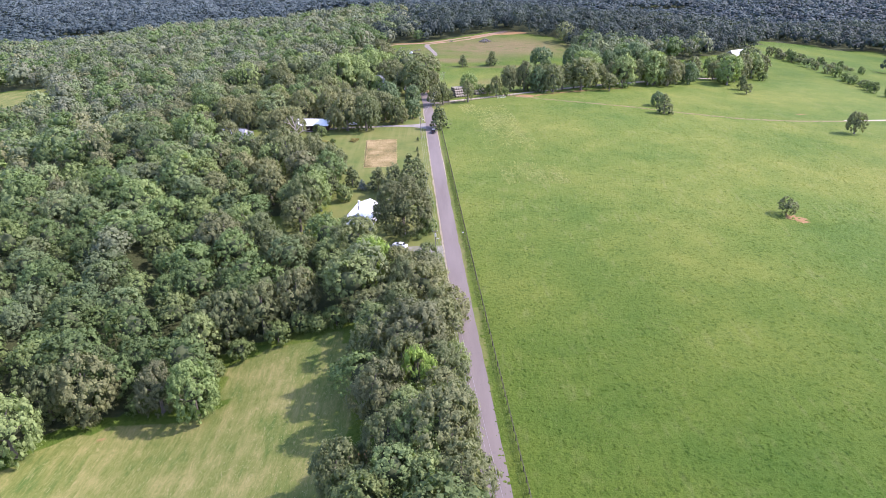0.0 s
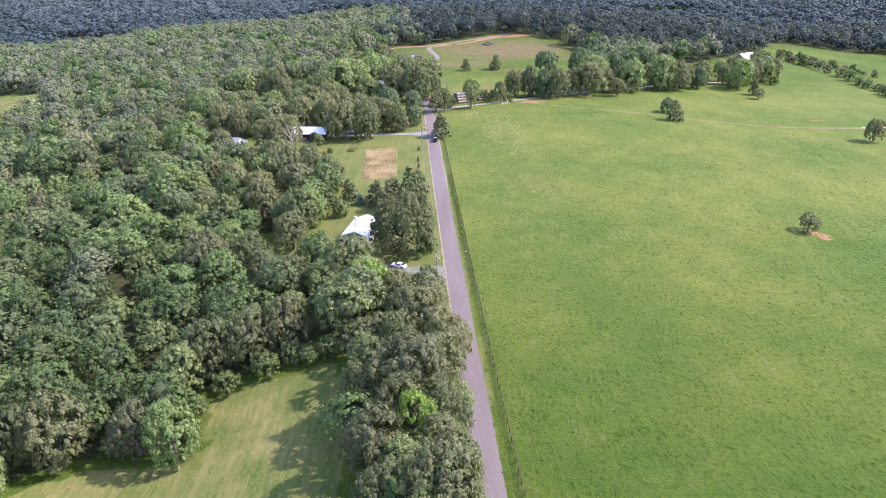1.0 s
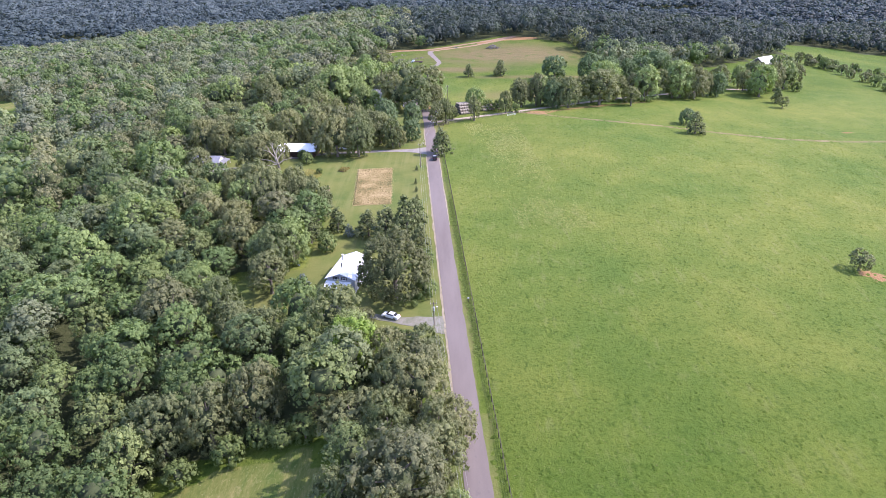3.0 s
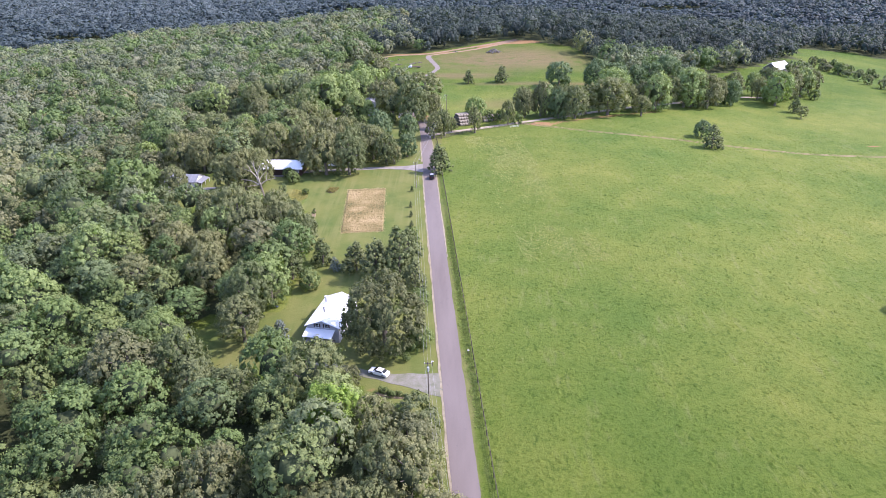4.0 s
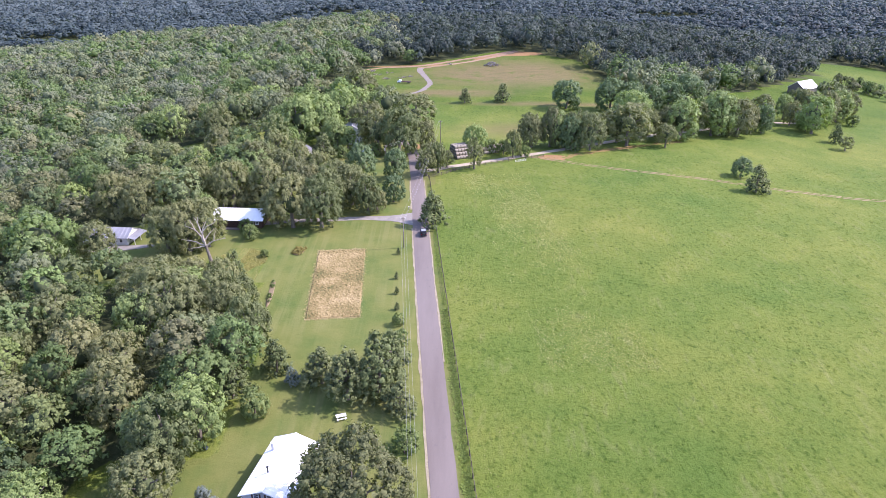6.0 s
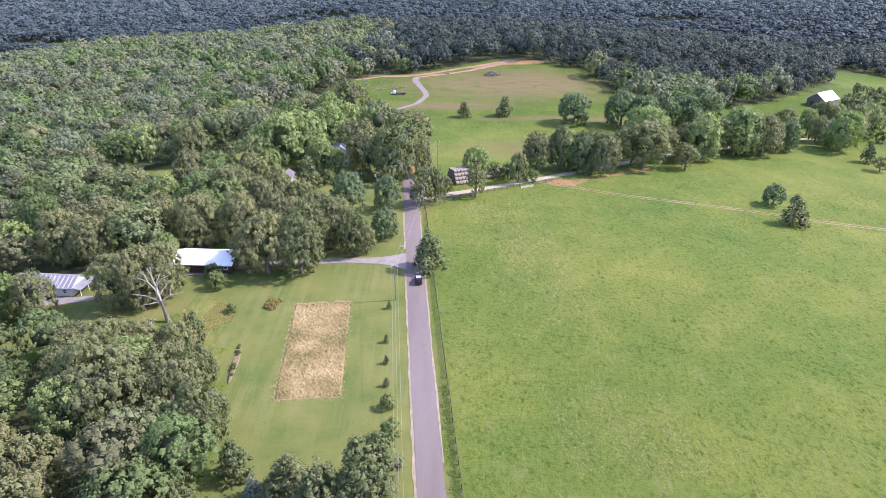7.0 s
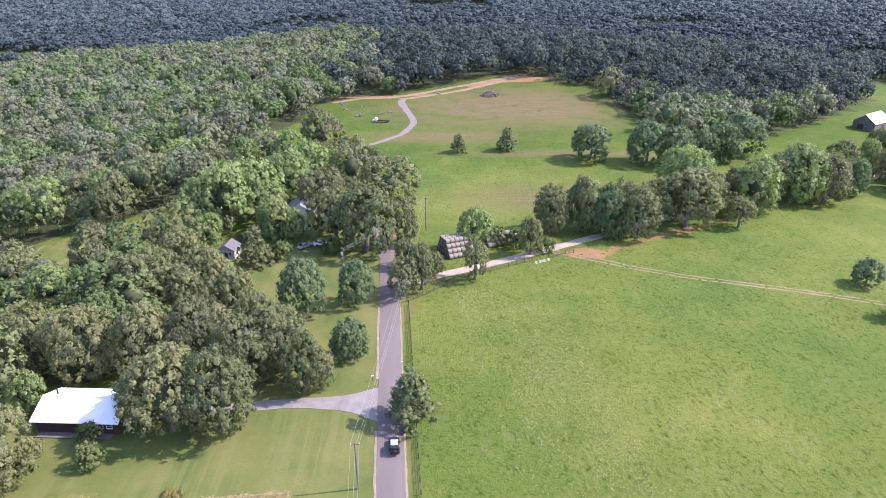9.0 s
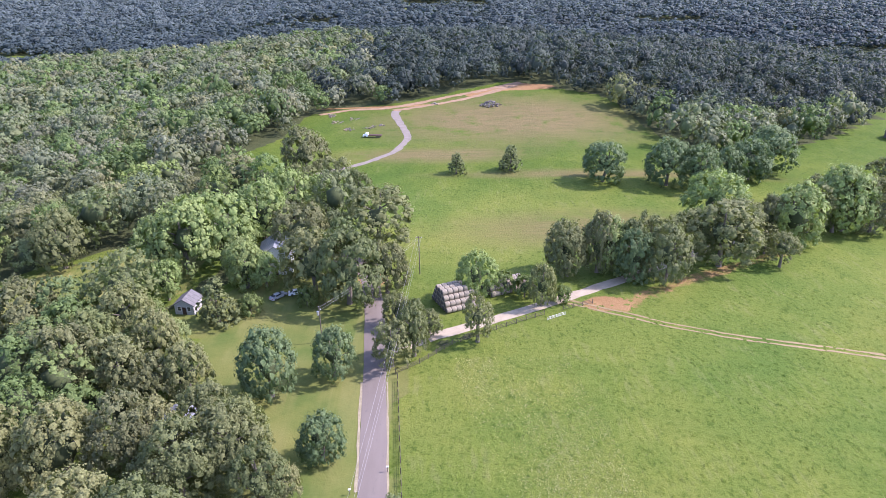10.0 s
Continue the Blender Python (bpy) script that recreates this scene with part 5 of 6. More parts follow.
def white_house():
    """The white-roofed house beside the big oak."""
    w, l, eave, ridge = 7.9, 13.5, 3.85, 5.35
    x, y = -27.75, 205.9
    ob = thing("house", pose(x, y, gz(x, y), 0, 0, -11), "pale grey clapboard house with a white metal roof", "house")
    part("wall", gable_body(w, l, eave, ridge), M_SIDING, ob)
    for k in range(1, 26):
        z = 0.2 * k
        half = w / 2 if z < eave else w / 2 * (ridge - z) / (ridge - eave)
        if half > 0.5:
            part("clapboard", box((2 * half - 0.04, 0.03, 0.19), (0, -l / 2 - 0.012, z), rot=(4, 0, 0)), M_SIDING, ob)
    for s in (-1, 1):
        r = part("roof", roof_slope(w, l, eave, ridge, s, 0.45), M_WHITEROOF, ob, "bright white sheet-metal roof")
        seams(r, w, l, eave, ridge, s, M_WHITEROOF, 0.45)
    part("ridge_cap", box((0.36, l + 0.9, 0.06), (0, 0, ridge + 0.17)), M_WHITEROOF, ob)
    ch = part("chimney", box((0.45, 0.45, 1.5), (-2.8, 3.4, 5.3), 0.02), M_METAL, ob, "slim grey flue through the roof")
    part("cap", box((0.6, 0.6, 0.1), (-2.8, 3.4, 6.1)), M_WHITE, ch)
    st = part("stove_pipe", rod((-1.0, -2.6, 5.2), (-1.0, -2.6, 6.4), 0.13, sides=10), M_RUBBER, ob, "black stove pipe")
    part("cowl", rod((-1.0, -2.6, 6.36), (-1.0, -2.6, 6.55), 0.24, 0.08, 10), M_RUBBER, st)
    for u in (-1.15, 1.15):
        window(ob, 0.9, 1.0, pose(u - 0.2, -l / 2 - 0.04, 4.0), shutters=M_LOG)
    for u in (-4.0, 0.0, 4.0):
        for s in (-1, 1):
            window(ob, 1.0, 1.3, pose(s * (w / 2 + 0.04), u, 1.8, 0, 0, 90 * s))
    part("fascia", box((0.05, l + 0.9, 0.22), (-w / 2 - 0.43, 0, eave - 0.16)), M_WHITE, ob)
    part("fascia", box((0.05, l + 0.9, 0.22), (w / 2 + 0.43, 0, eave - 0.16)), M_WHITE, ob)
    porch = part("porch_roof", prism([(-2.7, 2.15), (0.1, 2.95), (0.1, 3.05), (-2.7, 2.25)], -3.6, 3.6), M_WHITEROOF, ob, "white lean-to porch roof")
    porch.matrix_basis = pose(-0.6, -l / 2, 0, 0, 0, 90)
    part("porch_floor", box((7.0, 2.5, 0.3), (-0.6, -l / 2 - 1.27, 0.2), 0.02), M_GRAVEL, ob)
    for u in (-4.0, -1.7, 0.6, 2.8):
        part("porch_post", box((0.14, 0.14, 2.0), (u, -l / 2 - 2.4, 1.3), 0.01), M_WHITE, ob)
    part("door", box((0.95, 0.06, 2.05), (0.5, -l / 2 - 0.05, 1.38), 0.01), M_WHITE, ob)
    window(ob, 1.1, 1.2, pose(-2.3, -l / 2 - 0.05, 1.6))
    return ob


white_house()


def log_cabin():
    """The dark cabin with the white roof at the end of the gravel drive."""
    w, l, eave, ridge = 9.0, 15.4, 2.9, 4.7
    x, y = -64.2, 315.6
    ob = thing("cabin", pose(x, y, gz(x, y), 0, 0, 86), "long dark stained cabin with a white metal roof", "cabin")
    part("wall", gable_body(w, l, eave, ridge), M_LOG, ob)
    for s in (-1, 1):
        for k in range(13):
            z = 0.12 + 0.215 * k
            part("log", rod((s * (w / 2 + 0.02), -l / 2, z), (s * (w / 2 + 0.02), l / 2, z), 0.105, sides=6), M_LOG, ob)
        r = part("roof", roof_slope(w, l, eave, ridge, s, 0.7), M_WHITEROOF, ob, "white ribbed metal roof")
        seams(r, w, l, eave, ridge, s, M_WHITEROOF, 0.7)
    part("ridge_cap", box((0.4, l + 1.4, 0.06), (0, 0, ridge + 0.17)), M_WHITEROOF, ob)
    for u in (-6.3, -4.6):
        window(ob, 1.05, 0.85, pose(-w / 2 - 0.14, u, 1.75, 0, 0, -90))
    part("door", box((0.06, 1.0, 2.05), (-w / 2 - 0.13, -2.2, 1.05), 0.01), M_BARNWOOD, ob)
    part("deck", box((1.5, 14.0, 0.16), (-w / 2 - 0.9, 0.2, 0.06), 0.02), M_BARNWOOD, ob, "low grey boardwalk along the front")
    part("flue", rod((1.2, 6.2, 3.8), (1.2, 6.2, 5.6), 0.14, sides=10), M_RUBBER, ob)
    return ob


log_cabin()


def cottage(x, y, turn, w, l, eave, ridge, wall, roof, label, name="house", porch=False, two=False):
    """A plain gabled building with windows, a door and, where it has one, an open porch."""
    ob = thing(name, pose(x, y, gz(x, y), 0, 0, turn), label, name)
    part("wall", gable_body(w, l, eave, ridge), wall, ob)
    for s in (-1, 1):
        r = part("roof", roof_slope(w, l, eave, ridge, s, 0.4), roof, ob)
        seams(r, w, l, eave, ridge, s, roof, 0.4, 1.2)
    rows = (1.6, 4.3) if two else (min(1.6, eave - 0.9),)
    for z in rows:
        n = max(1, int(l / 3.2))
        for s in (-1, 1):
            for k in range(n):
                window(ob, 0.9, 1.1, pose(s * (w / 2 + 0.04), -l / 2 + (k + 0.5) * l / n, z, 0, 0, 90 * s))
            for u in (-w / 4, w / 4):
                window(ob, 0.85, 1.1, pose(u, s * (l / 2 + 0.04), z, 0, 0, 0 if s < 0 else 180))
    part("door", box((0.95, 0.06, 2.0), (0, -l / 2 - 0.04, 1.0), 0.01), M_LOG, ob)
    if porch:
        p = part("porch_roof", prism([(-2.4, 2.0), (0.05, 2.6), (0.05, 2.7), (-2.4, 2.1)], -w / 2, w / 2), roof, ob)
        p.matrix_basis = pose(0, -l / 2, 0, 0, 0, 90)
        for u in (-w / 2 + 0.2, 0, w / 2 - 0.2):
            part("porch_post", box((0.12, 0.12, 2.1), (u, -l / 2 - 2.2, 0.98)), M_WHITE, ob)
        part("porch_floor", box((w, 2.3, 0.2), (0, -l / 2 - 1.17, 0.0)), M_BARNWOOD, ob)
    return ob


cottage(-101.6, 303.4, 84, 7.2, 15.5, 2.6, 4.3, M_WHITE, M_GREYROOF, "long low house with a grey metal roof and open porch", porch=True)
cottage(-57.6, 388.0, -6, 4.8, 4.8, 2.7, 4.2, M_SIDING, M_SHINGLE, "small pale shed with a grey shingle roof", "shed")
cottage(-40.2, 411.5, 6, 8.6, 10.0, 5.9, 8.6, M_WHITE, M_GREYROOF, "white two-storey farmhouse half hidden by trees", two=True)
cottage(206.0, 489.0, -40, 8.0, 11.0, 5.4, 8.0, M_WHITE, M_SHINGLE, "white farmhouse with a dark shingle roof", two=True)

cottage(-43.0, 339.0, 20, 7.5, 11.0, 2.9, 4.6, M_WHITE, M_GREYROOF, "white house hidden beneath the grove of oaks")


def big_barn():
    x, y = 244.0, 566.0
    w, l, eave, ridge = 11.5, 15.5, 4.6, 8.6
    ob = thing("barn", pose(x, y, gz(x, y), 0, 0, -58), "old grey board barn with a white metal roof", "barn")
    part("wall", gable_body(w, l, eave, ridge), M_BARNWOOD, ob)
    for s in (-1, 1):
        r = part("roof", roof_slope(w, l, eave, ridge, s, 0.5), M_WHITEROOF, ob, "white metal roof")
        seams(r, w, l, eave, ridge, s, M_WHITEROOF, 0.5, 1.0)
    for k in range(30):
        u = -w / 2 + 0.2 + k * (w - 0.4) / 29
        top = eave + (ridge - eave) * (1 - abs(u) / (w / 2)) - 0.1
        part("board", box((0.34, 0.05, top + 0.4), (u, -l / 2 - 0.03, (top - 0.4) / 2)), M_BARNWOOD, ob)
    part("door", box((3.2, 0.08, 3.4), (-1.5, -l / 2 - 0.09, 1.5), 0.02), M_LOG, ob)
    part("door", box((0.08, 3.0, 3.0), (w / 2 + 0.05, 1.0, 1.3), 0.02), M_LOG, ob)
    return ob


big_barn()
cottage(-1311, 2100, 20, 30, 60, 8, 13, M_WHITE, M_WHITEROOF, "long pale farm shed in the far valley", "shed")


# ---- vehicles ----
def wheel(parent, x, y, r=0.34, wide=0.22):
    w = part("wheel", rod((x - wide / 2, y, r), (x + wide / 2, y, r), r, sides=16), M_RUBBER, parent, "black rubber tyre")
    part("rim", rod((x - wide / 2 - 0.01, y, r), (x + wide / 2 + 0.01, y, r), r * 0.62, sides=12), M_CHROME, w)
    return w


def slab(outline, half, taper, bm=None):
    """A car body: a side outline in y and z, drawn across x, its upper corners drawn in by taper."""
    b = bmesh.new()
    zs = [z for _, z in outline]
    z0, z1 = min(zs), max(zs)
    sides = []
    for s in (-1, 1):
        sides.append([b.verts.new((s * (half - taper * ((z - z0) / (z1 - z0)) ** 2), y, z)) for y, z in outline])
    b.faces.new(sides[0])
    b.faces.new(sides[1][::-1])
    n = len(outline)
    for i in range(n):
        b.faces.new((sides[0][i], sides[1][i], sides[1][(i + 1) % n], sides[0][(i + 1) % n]))
    bmesh.ops.recalc_face_normals(b, faces=b.faces[:])
    bmesh.ops.bevel(b, geom=b.edges[:], offset=0.05, segments=2, affect="EDGES", profile=0.6)
    return merge(bm, b)


def sedan(x, y, turn, paint, label):
    ob = thing("car", pose(x, y, gz(x, y) + 0.06, 0, 0, turn), label, "car")
    part("body", slab([(-2.3, 0.32), (-2.36, 0.6), (-2.25, 0.93), (-1.3, 1.0), (0.85, 0.98), (2.1, 0.84), (2.34, 0.66), (2.3, 0.3)], 0.88, 0.06), paint, ob, smooth_faces=False)
    part("cabin", slab([(-1.75, 0.95), (-1.05, 1.42), (0.25, 1.44), (1.15, 0.95)], 0.76, 0.16), paint, ob)
    part("windscreen", slab([(0.36, 1.40), (1.16, 0.99), (1.2, 1.0), (0.42, 1.42)], 0.66, 0.08), M_DARKGLASS, ob)
    part("rear_window", slab([(-1.72, 1.0), (-1.12, 1.40), (-1.17, 1.42), (-1.77, 1.02)], 0.64, 0.08), M_DARKGLASS, ob)
    for s in (-1, 1):
        part("side_window", box((0.03, 1.75, 0.30), (s * 0.70, -0.3, 1.19), 0.01, rot=(0, -s * 14, 0)), M_DARKGLASS, ob)
        part("headlight", box((0.4, 0.12, 0.16), (s * 0.6, 2.27, 0.68), 0.03), M_LAMP, ob)
        part("tail_light", box((0.38, 0.1, 0.16), (s * 0.62, -2.3, 0.78), 0.03), M_REDLAMP, ob)
        part("mirror", box((0.18, 0.12, 0.12), (s * 0.92, 0.75, 1.0), 0.03), paint, ob)
        for yy in (-1.4, 1.4):
            wheel(ob, s * 0.78, yy)
    part("bumper", box((1.6, 0.14, 0.2), (0, 2.33, 0.42), 0.04), paint, ob)
    part("bumper", box((1.6, 0.14, 0.2), (0, -2.33, 0.46), 0.04), paint, ob)
    return ob


def jeep(x, y, turn, label):
    """The dark square off-roader on the road, its back towards the south."""
    ob = thing("off_roader", pose(x, y, gz(x, y) + 0.12, 0, 0, turn), label, "car")
    part("body", slab([(-1.95, 0.48), (-1.98, 1.08), (0.55, 1.1), (1.75, 1.06), (1.98, 0.98), (1.98, 0.5)], 0.80, 0.04), M_BLACKPAINT, ob)
    part("cabin", slab([(-1.92, 1.05), (-1.86, 1.78), (0.38, 1.80), (0.72, 1.08)], 0.76, 0.08), M_BLACKPAINT, ob)
    part("windscreen", slab([(0.42, 1.74), (0.73, 1.14), (0.78, 1.15), (0.47, 1.76)], 0.66, 0.05), M_DARKGLASS, ob)
    part("rear_window", box((1.2, 0.03, 0.5), (0, -1.91, 1.45), 0.01), M_DARKGLASS, ob)
    part("roof_panel", box((1.34, 1.5, 0.05), (0, -0.45, 1.815), 0.02), M_GREYPAINT, ob, "pale grey roof panel")
    part("spare_wheel", rod((0, -2.0, 1.0), (0, -2.2, 1.0), 0.37, sides=14), M_RUBBER, ob)
    for s in (-1, 1):
        part("side_window", box((0.03, 0.85, 0.46), (s * 0.745, -0.1, 1.44), 0.01, rot=(0, -s * 5, 0)), M_DARKGLASS, ob)
        part("side_window", box((0.03, 0.95, 0.46), (s * 0.745, -1.25, 1.44), 0.01, rot=(0, -s * 5, 0)), M_DARKGLASS, ob)
        part("headlight", rod((s * 0.55, 1.96, 0.86), (s * 0.55, 2.02, 0.86), 0.12, sides=10), M_LAMP, ob)
        part("tail_light", box((0.13, 0.06, 0.24), (s * 0.72, -1.99, 0.92), 0.02), M_REDLAMP, ob)
        part("mirror", box((0.16, 0.08, 0.14), (s * 0.9, 0.55, 1.25), 0.02), M_BLACKPAINT, ob)
        for yy in (-1.2, 1.25):
            part("fender", box((0.22, 0.95, 0.10), (s * 0.86, yy, 0.88), 0.03), M_RUBBER, ob)
            wheel(ob, s * 0.80, yy, 0.39, 0.24)
    part("bumper", box((1.55, 0.16, 0.18), (0, 2.06, 0.58), 0.03), M_RUBBER, ob)
    part("bumper", box((1.55, 0.16, 0.18), (0, -2.04, 0.58), 0.03), M_RUBBER, ob)
    return ob


jeep(road_x(305) + 0.75, 305.2, 3.75, "black square off-road car with a pale roof driving the road")
sedan(-14.6, 186.2, 64, M_WHITEPAINT, "white saloon car parked on the gravel drive")
sedan(-36.6, 393.2, -40, M_GREYPAINT, "silver car parked under trees by the farmhouse")
sedan(-32.0, 395.0, -75, M_WHITEPAINT, "white car parked in shade by the farmhouse")
sedan(-45.5, 321.4, 80, M_WHITEPAINT, "white car parked under the grove")


def flatbed(x, y, turn):
    ob = thing("flatbed_truck", pose(x, y, gz(x, y) + 0.05, 0, 0, turn), "old flatbed truck with a white cab in the meadow", "truck")
    part("cab", slab([(2.2, 0.5), (2.2, 2.1), (3.4, 2.15), (3.9, 1.3), (4.6, 1.2), (4.7, 0.5)], 1.0, 0.1), M_WHITEPAINT, ob)
    part("bed", box((2.3, 6.4, 0.25), (0, -1.1, 1.05), 0.03), M_LOG, ob, "dark plank bed")
    part("chassis", box((0.9, 8.5, 0.25), (0, 0.2, 0.75), 0.03), M_RUBBER, ob)
    part("windscreen", slab([(3.42, 2.02), (3.88, 1.36), (3.94, 1.38), (3.5, 2.05)], 0.8, 0.08), M_DARKGLASS, ob)
    for s in (-1, 1):
        for yy in (-3.2, -2.2, 3.6):
            wheel(ob, s * 0.95, yy, 0.48, 0.28)
    return ob


flatbed(-23.5, 545.5, 82)


# ---- hay bales beside the lane ----
def hay_bale():
    ob = thing("hay_bale", Matrix.Identity(4), "round hay bale in pale wrap with weathered end", "bale", "bales stacked by the lane")
    b = bmesh.new()
    rings = [(-0.66, 0.60), (-0.58, 0.72), (-0.3, 0.75), (0.3, 0.75), (0.58, 0.72), (0.66, 0.60)]
    hoops = [[b.verts.new((u, q * math.cos(k * 0.349066), 0.76 + q * math.sin(k * 0.349066))) for k in range(18)] for u, q in rings]
    for lo, hi in zip(hoops, hoops[1:]):
        for k in range(18):
            b.faces.new((lo[k], lo[(k + 1) % 18], hi[(k + 1) % 18], hi[k]))
    bmesh.ops.recalc_face_normals(b, faces=b.faces[:])
    part("wrap", b, M_BALEWRAP, ob)
    for s in (-1, 1):
        b = bmesh.new()
        bmesh.ops.create_cone(b, cap_ends=True, segments=18, radius1=0.61, radius2=0.56, depth=0.06)
        b.transform(pose(s * 0.66, 0, 0.76, 0, 90 * s, 0))
        part("bale_end", b, M_BALEEND, ob, "grey weathered hay")
    return ob


def bale_stack(x, y, turn, long, wide, first=None, tiers=4):
    """Bales end to end in rows, the upper rows in the hollows of the lower ones."""
    rnd = random.Random(int(x * 10))
    m0 = pose(x, y, 0, 0, 0, turn)
    for tier in range(tiers):
        for row in range(wide - tier):
            for k in range(long - (tier > 2)):
                p = m0 @ Vector((k * 1.42 + rnd.uniform(-0.05, 0.05), (row + tier / 2) * 1.53, 0))
                m = pose(p.x, p.y, gz(p.x, p.y) + tier * 1.31, 0, 0, turn + rnd.uniform(-2, 2))
                if first is None:
                    first = hay_bale()
                    first.matrix_basis = m
                else:
                    copy_thing(first, m)
    return first


_b = bale_stack(6.8, 383.9, 24, 6, 6)
bale_stack(18.5, 392.0, 26, 8, 4, _b, 2)


# ---- loose things ----
def dead_tree(x, y):
    """A bleached bare tree: a leaning trunk that forks into crooked limbs with broken side shoots."""
    ob = thing("dead_tree", pose(x, y, gz(x, y)), "bleached bare dead tree with broken limbs", "tree")
    rnd = random.Random(8)
    fork = Vector((-1.0, 0.3, 5.6))
    part("trunk", rod((-0.45, 0.15, 2.6), fork, 0.44, 0.36, 9, rod((0, 0, -0.3), (-0.45, 0.15, 2.65), 0.66, 0.44, 9)), M_BARK, ob, "dull grey-brown bark")
    limbs = (
        (0.30, (0, 0, -0.3), (-0.6, 0.6, 2.7), (-1.6, 1.2, 5.6), (-1.6, 1.7, 7.9)),
        (0.17, (-1.3, 1.0, 4.9), (-2.0, 1.5, 6.4), (-2.6, 1.8, 7.6)),
        (0.30, (0, 0, -0.2), (-0.3, -0.4, 2.4), (0.0, -0.2, 5.2), (1.0, 0.3, 7.2)),
        (0.19, (-0.1, -0.3, 4.5), (1.2, -0.2, 5.9), (3.8, 0.4, 7.1)),
        (0.25, (-0.2, 0.2, 0.4), (-1.2, 1.0, 2.2), (-3.0, 1.8, 4.0), (-5.8, 2.4, 4.9)),
        (0.14, (-3.0, 1.8, 4.0), (-3.7, 2.4, 5.4), (-4.5, 2.8, 6.4)),
        (0.24, (-0.2, 0, -0.1), (-2.4, -0.4, 1.3), (-6.4, -0.2, 1.9)),
        (0.17, (-0.3, -0.2, -0.2), (-2.0, -1.2, -0.2), (-4.0, -1.9, -0.3)),
        (0.25, (0.1, 0, -0.3), (2.2, 0.3, 1.2), (5.8, 0.5, 2.0)),
        (0.15, (2.2, 0.3, 1.1), (2.5, 0.6, 2.6), (3.0, 0.8, 3.7)),
        (0.19, (0, 0.2, 1.6), (1.2, 0.9, 3.2), (2.5, 1.4, 4.4)),
    )
    for thick, *way in limbs:
        bm = bmesh.new()
        pts = [fork + Vector(p) for p in way]
        for k, (p, q) in enumerate(zip(pts, pts[1:])):
            near, far = thick * (1 - 0.8 * k / (len(pts) - 1)), thick * (1 - 0.8 * (k + 1) / (len(pts) - 1))
            mid = p.lerp(q, 0.5) + Vector((rnd.uniform(-0.15, 0.15), rnd.uniform(-0.15, 0.15), rnd.uniform(-0.1, 0.15)))
            rod(p, mid, near, (near + far) / 2, 7, bm)
            rod(mid, q, (near + far) / 2, far, 7, bm)
            if k:
                for _ in range(2):
                    e = ((q - p).normalized() + Vector((rnd.uniform(-0.8, 0.8), rnd.uniform(-0.8, 0.8), rnd.uniform(-0.1, 0.6)))).normalized()
                    s = p.lerp(q, rnd.uniform(0.3, 0.95))
                    rod(s, s + e * rnd.uniform(0.5, 1.3), far * 0.7, 0.02, 5, bm)
        part("limb", bm, M_DEADWOOD, ob)
    return ob


dead_tree(-65.1, 286.4)


def fallen_limb(x, y, turn, l):
    ob = thing("fallen_limb", pose(x, y, gz(x, y), 0, 0, turn), "bleached broken limb lying in the grass", "branch")
    part("stem", rod((0, 0, 0.12), (l, 0, 0.3), 0.16, 0.08, 7), M_DEADWOOD, ob)
    part("twig", rod((l * 0.5, 0, 0.2), (l * 0.8, 0.9, 0.7), 0.07, 0.03, 5), M_DEADWOOD, ob)
    part("twig", rod((l * 0.7, 0, 0.25), (l * 1.0, -0.7, 0.5), 0.06, 0.02, 5), M_DEADWOOD, ob)


fallen_limb(-70.6, 287.6, -35, 2.6)
fallen_limb(-69.2, 285.2, 70, 2.0)


def mailbox(x, y, turn, label="white mailbox on a wooden post at the roadside"):
    ob = thing("mailbox", pose(x, y, gz(x, y), 0, 0, turn), label, "mailbox")
    part("post", box((0.11, 0.11, 1.2), (0, 0, 0.5), 0.01), M_POLEWOOD, ob)
    part("box", box((0.5, 0.24, 0.26), (0, 0, 1.2), 0.06), M_WHITE, ob)
    part("flag", box((0.02, 0.03, 0.22), (0.1, 0.14, 1.3)), M_REDLAMP, ob)


mailbox(-5.2, 330.4, 0)
mailbox(road_x(192) + 4.1, 192.3, 5, "pale mailbox on a post among roadside weeds")
mailbox(road_x(189) - 4.2, 188.5, 0)
mailbox(road_x(320) - 3.9, 325.5, 10)


def picnic_table(x, y, turn):
    ob = thing("picnic_table", pose(x, y, gz(x, y), 0, 0, turn), "pale weathered picnic table on the lawn", "table")
    for k in range(5):
        part("plank", box((2.0, 0.17, 0.05), (0, -0.38 + 0.19 * k, 0.76), 0.01), M_WHITE, ob)
    for s in (-1, 1):
        part("bench", box((2.0, 0.28, 0.05), (0, s * 0.75, 0.45), 0.01), M_WHITE, ob)
        part("leg", box((0.08, 1.7, 0.09), (s * 0.75, 0, 0.40)), M_WHITE, ob)
        for t in (-1, 1):
            part("leg", rod((s * 0.75, t * 0.3, 0.75), (s * 0.75, t * 0.62, -0.05), 0.05, sides=4), M_WHITE, ob)
    return ob


picnic_table(-19.8, 222.2, 20)


def slide(x, y, turn):
    ob = thing("play_slide", pose(x, y, gz(x, y), 0, 0, turn), "small blue plastic play slide under trees", "slide")
    part("chute", box((0.45, 1.5, 0.08), (0, 0, 0.65), 0.03, rot=(34, 0, 0)), M_BLUETARP, ob)
    for s in (-1, 1):
        part("side_rail", box((0.06, 1.5, 0.18), (s * 0.27, 0, 0.72), 0.02, rot=(34, 0, 0)), M_BLUETARP, ob)
        part("leg", rod((s * 0.25, 0.75, 1.2), (s * 0.3, 1.25, -0.05), 0.05, sides=6), M_BLUETARP, ob)
    return ob


slide(-44.2, 214.8, 60)


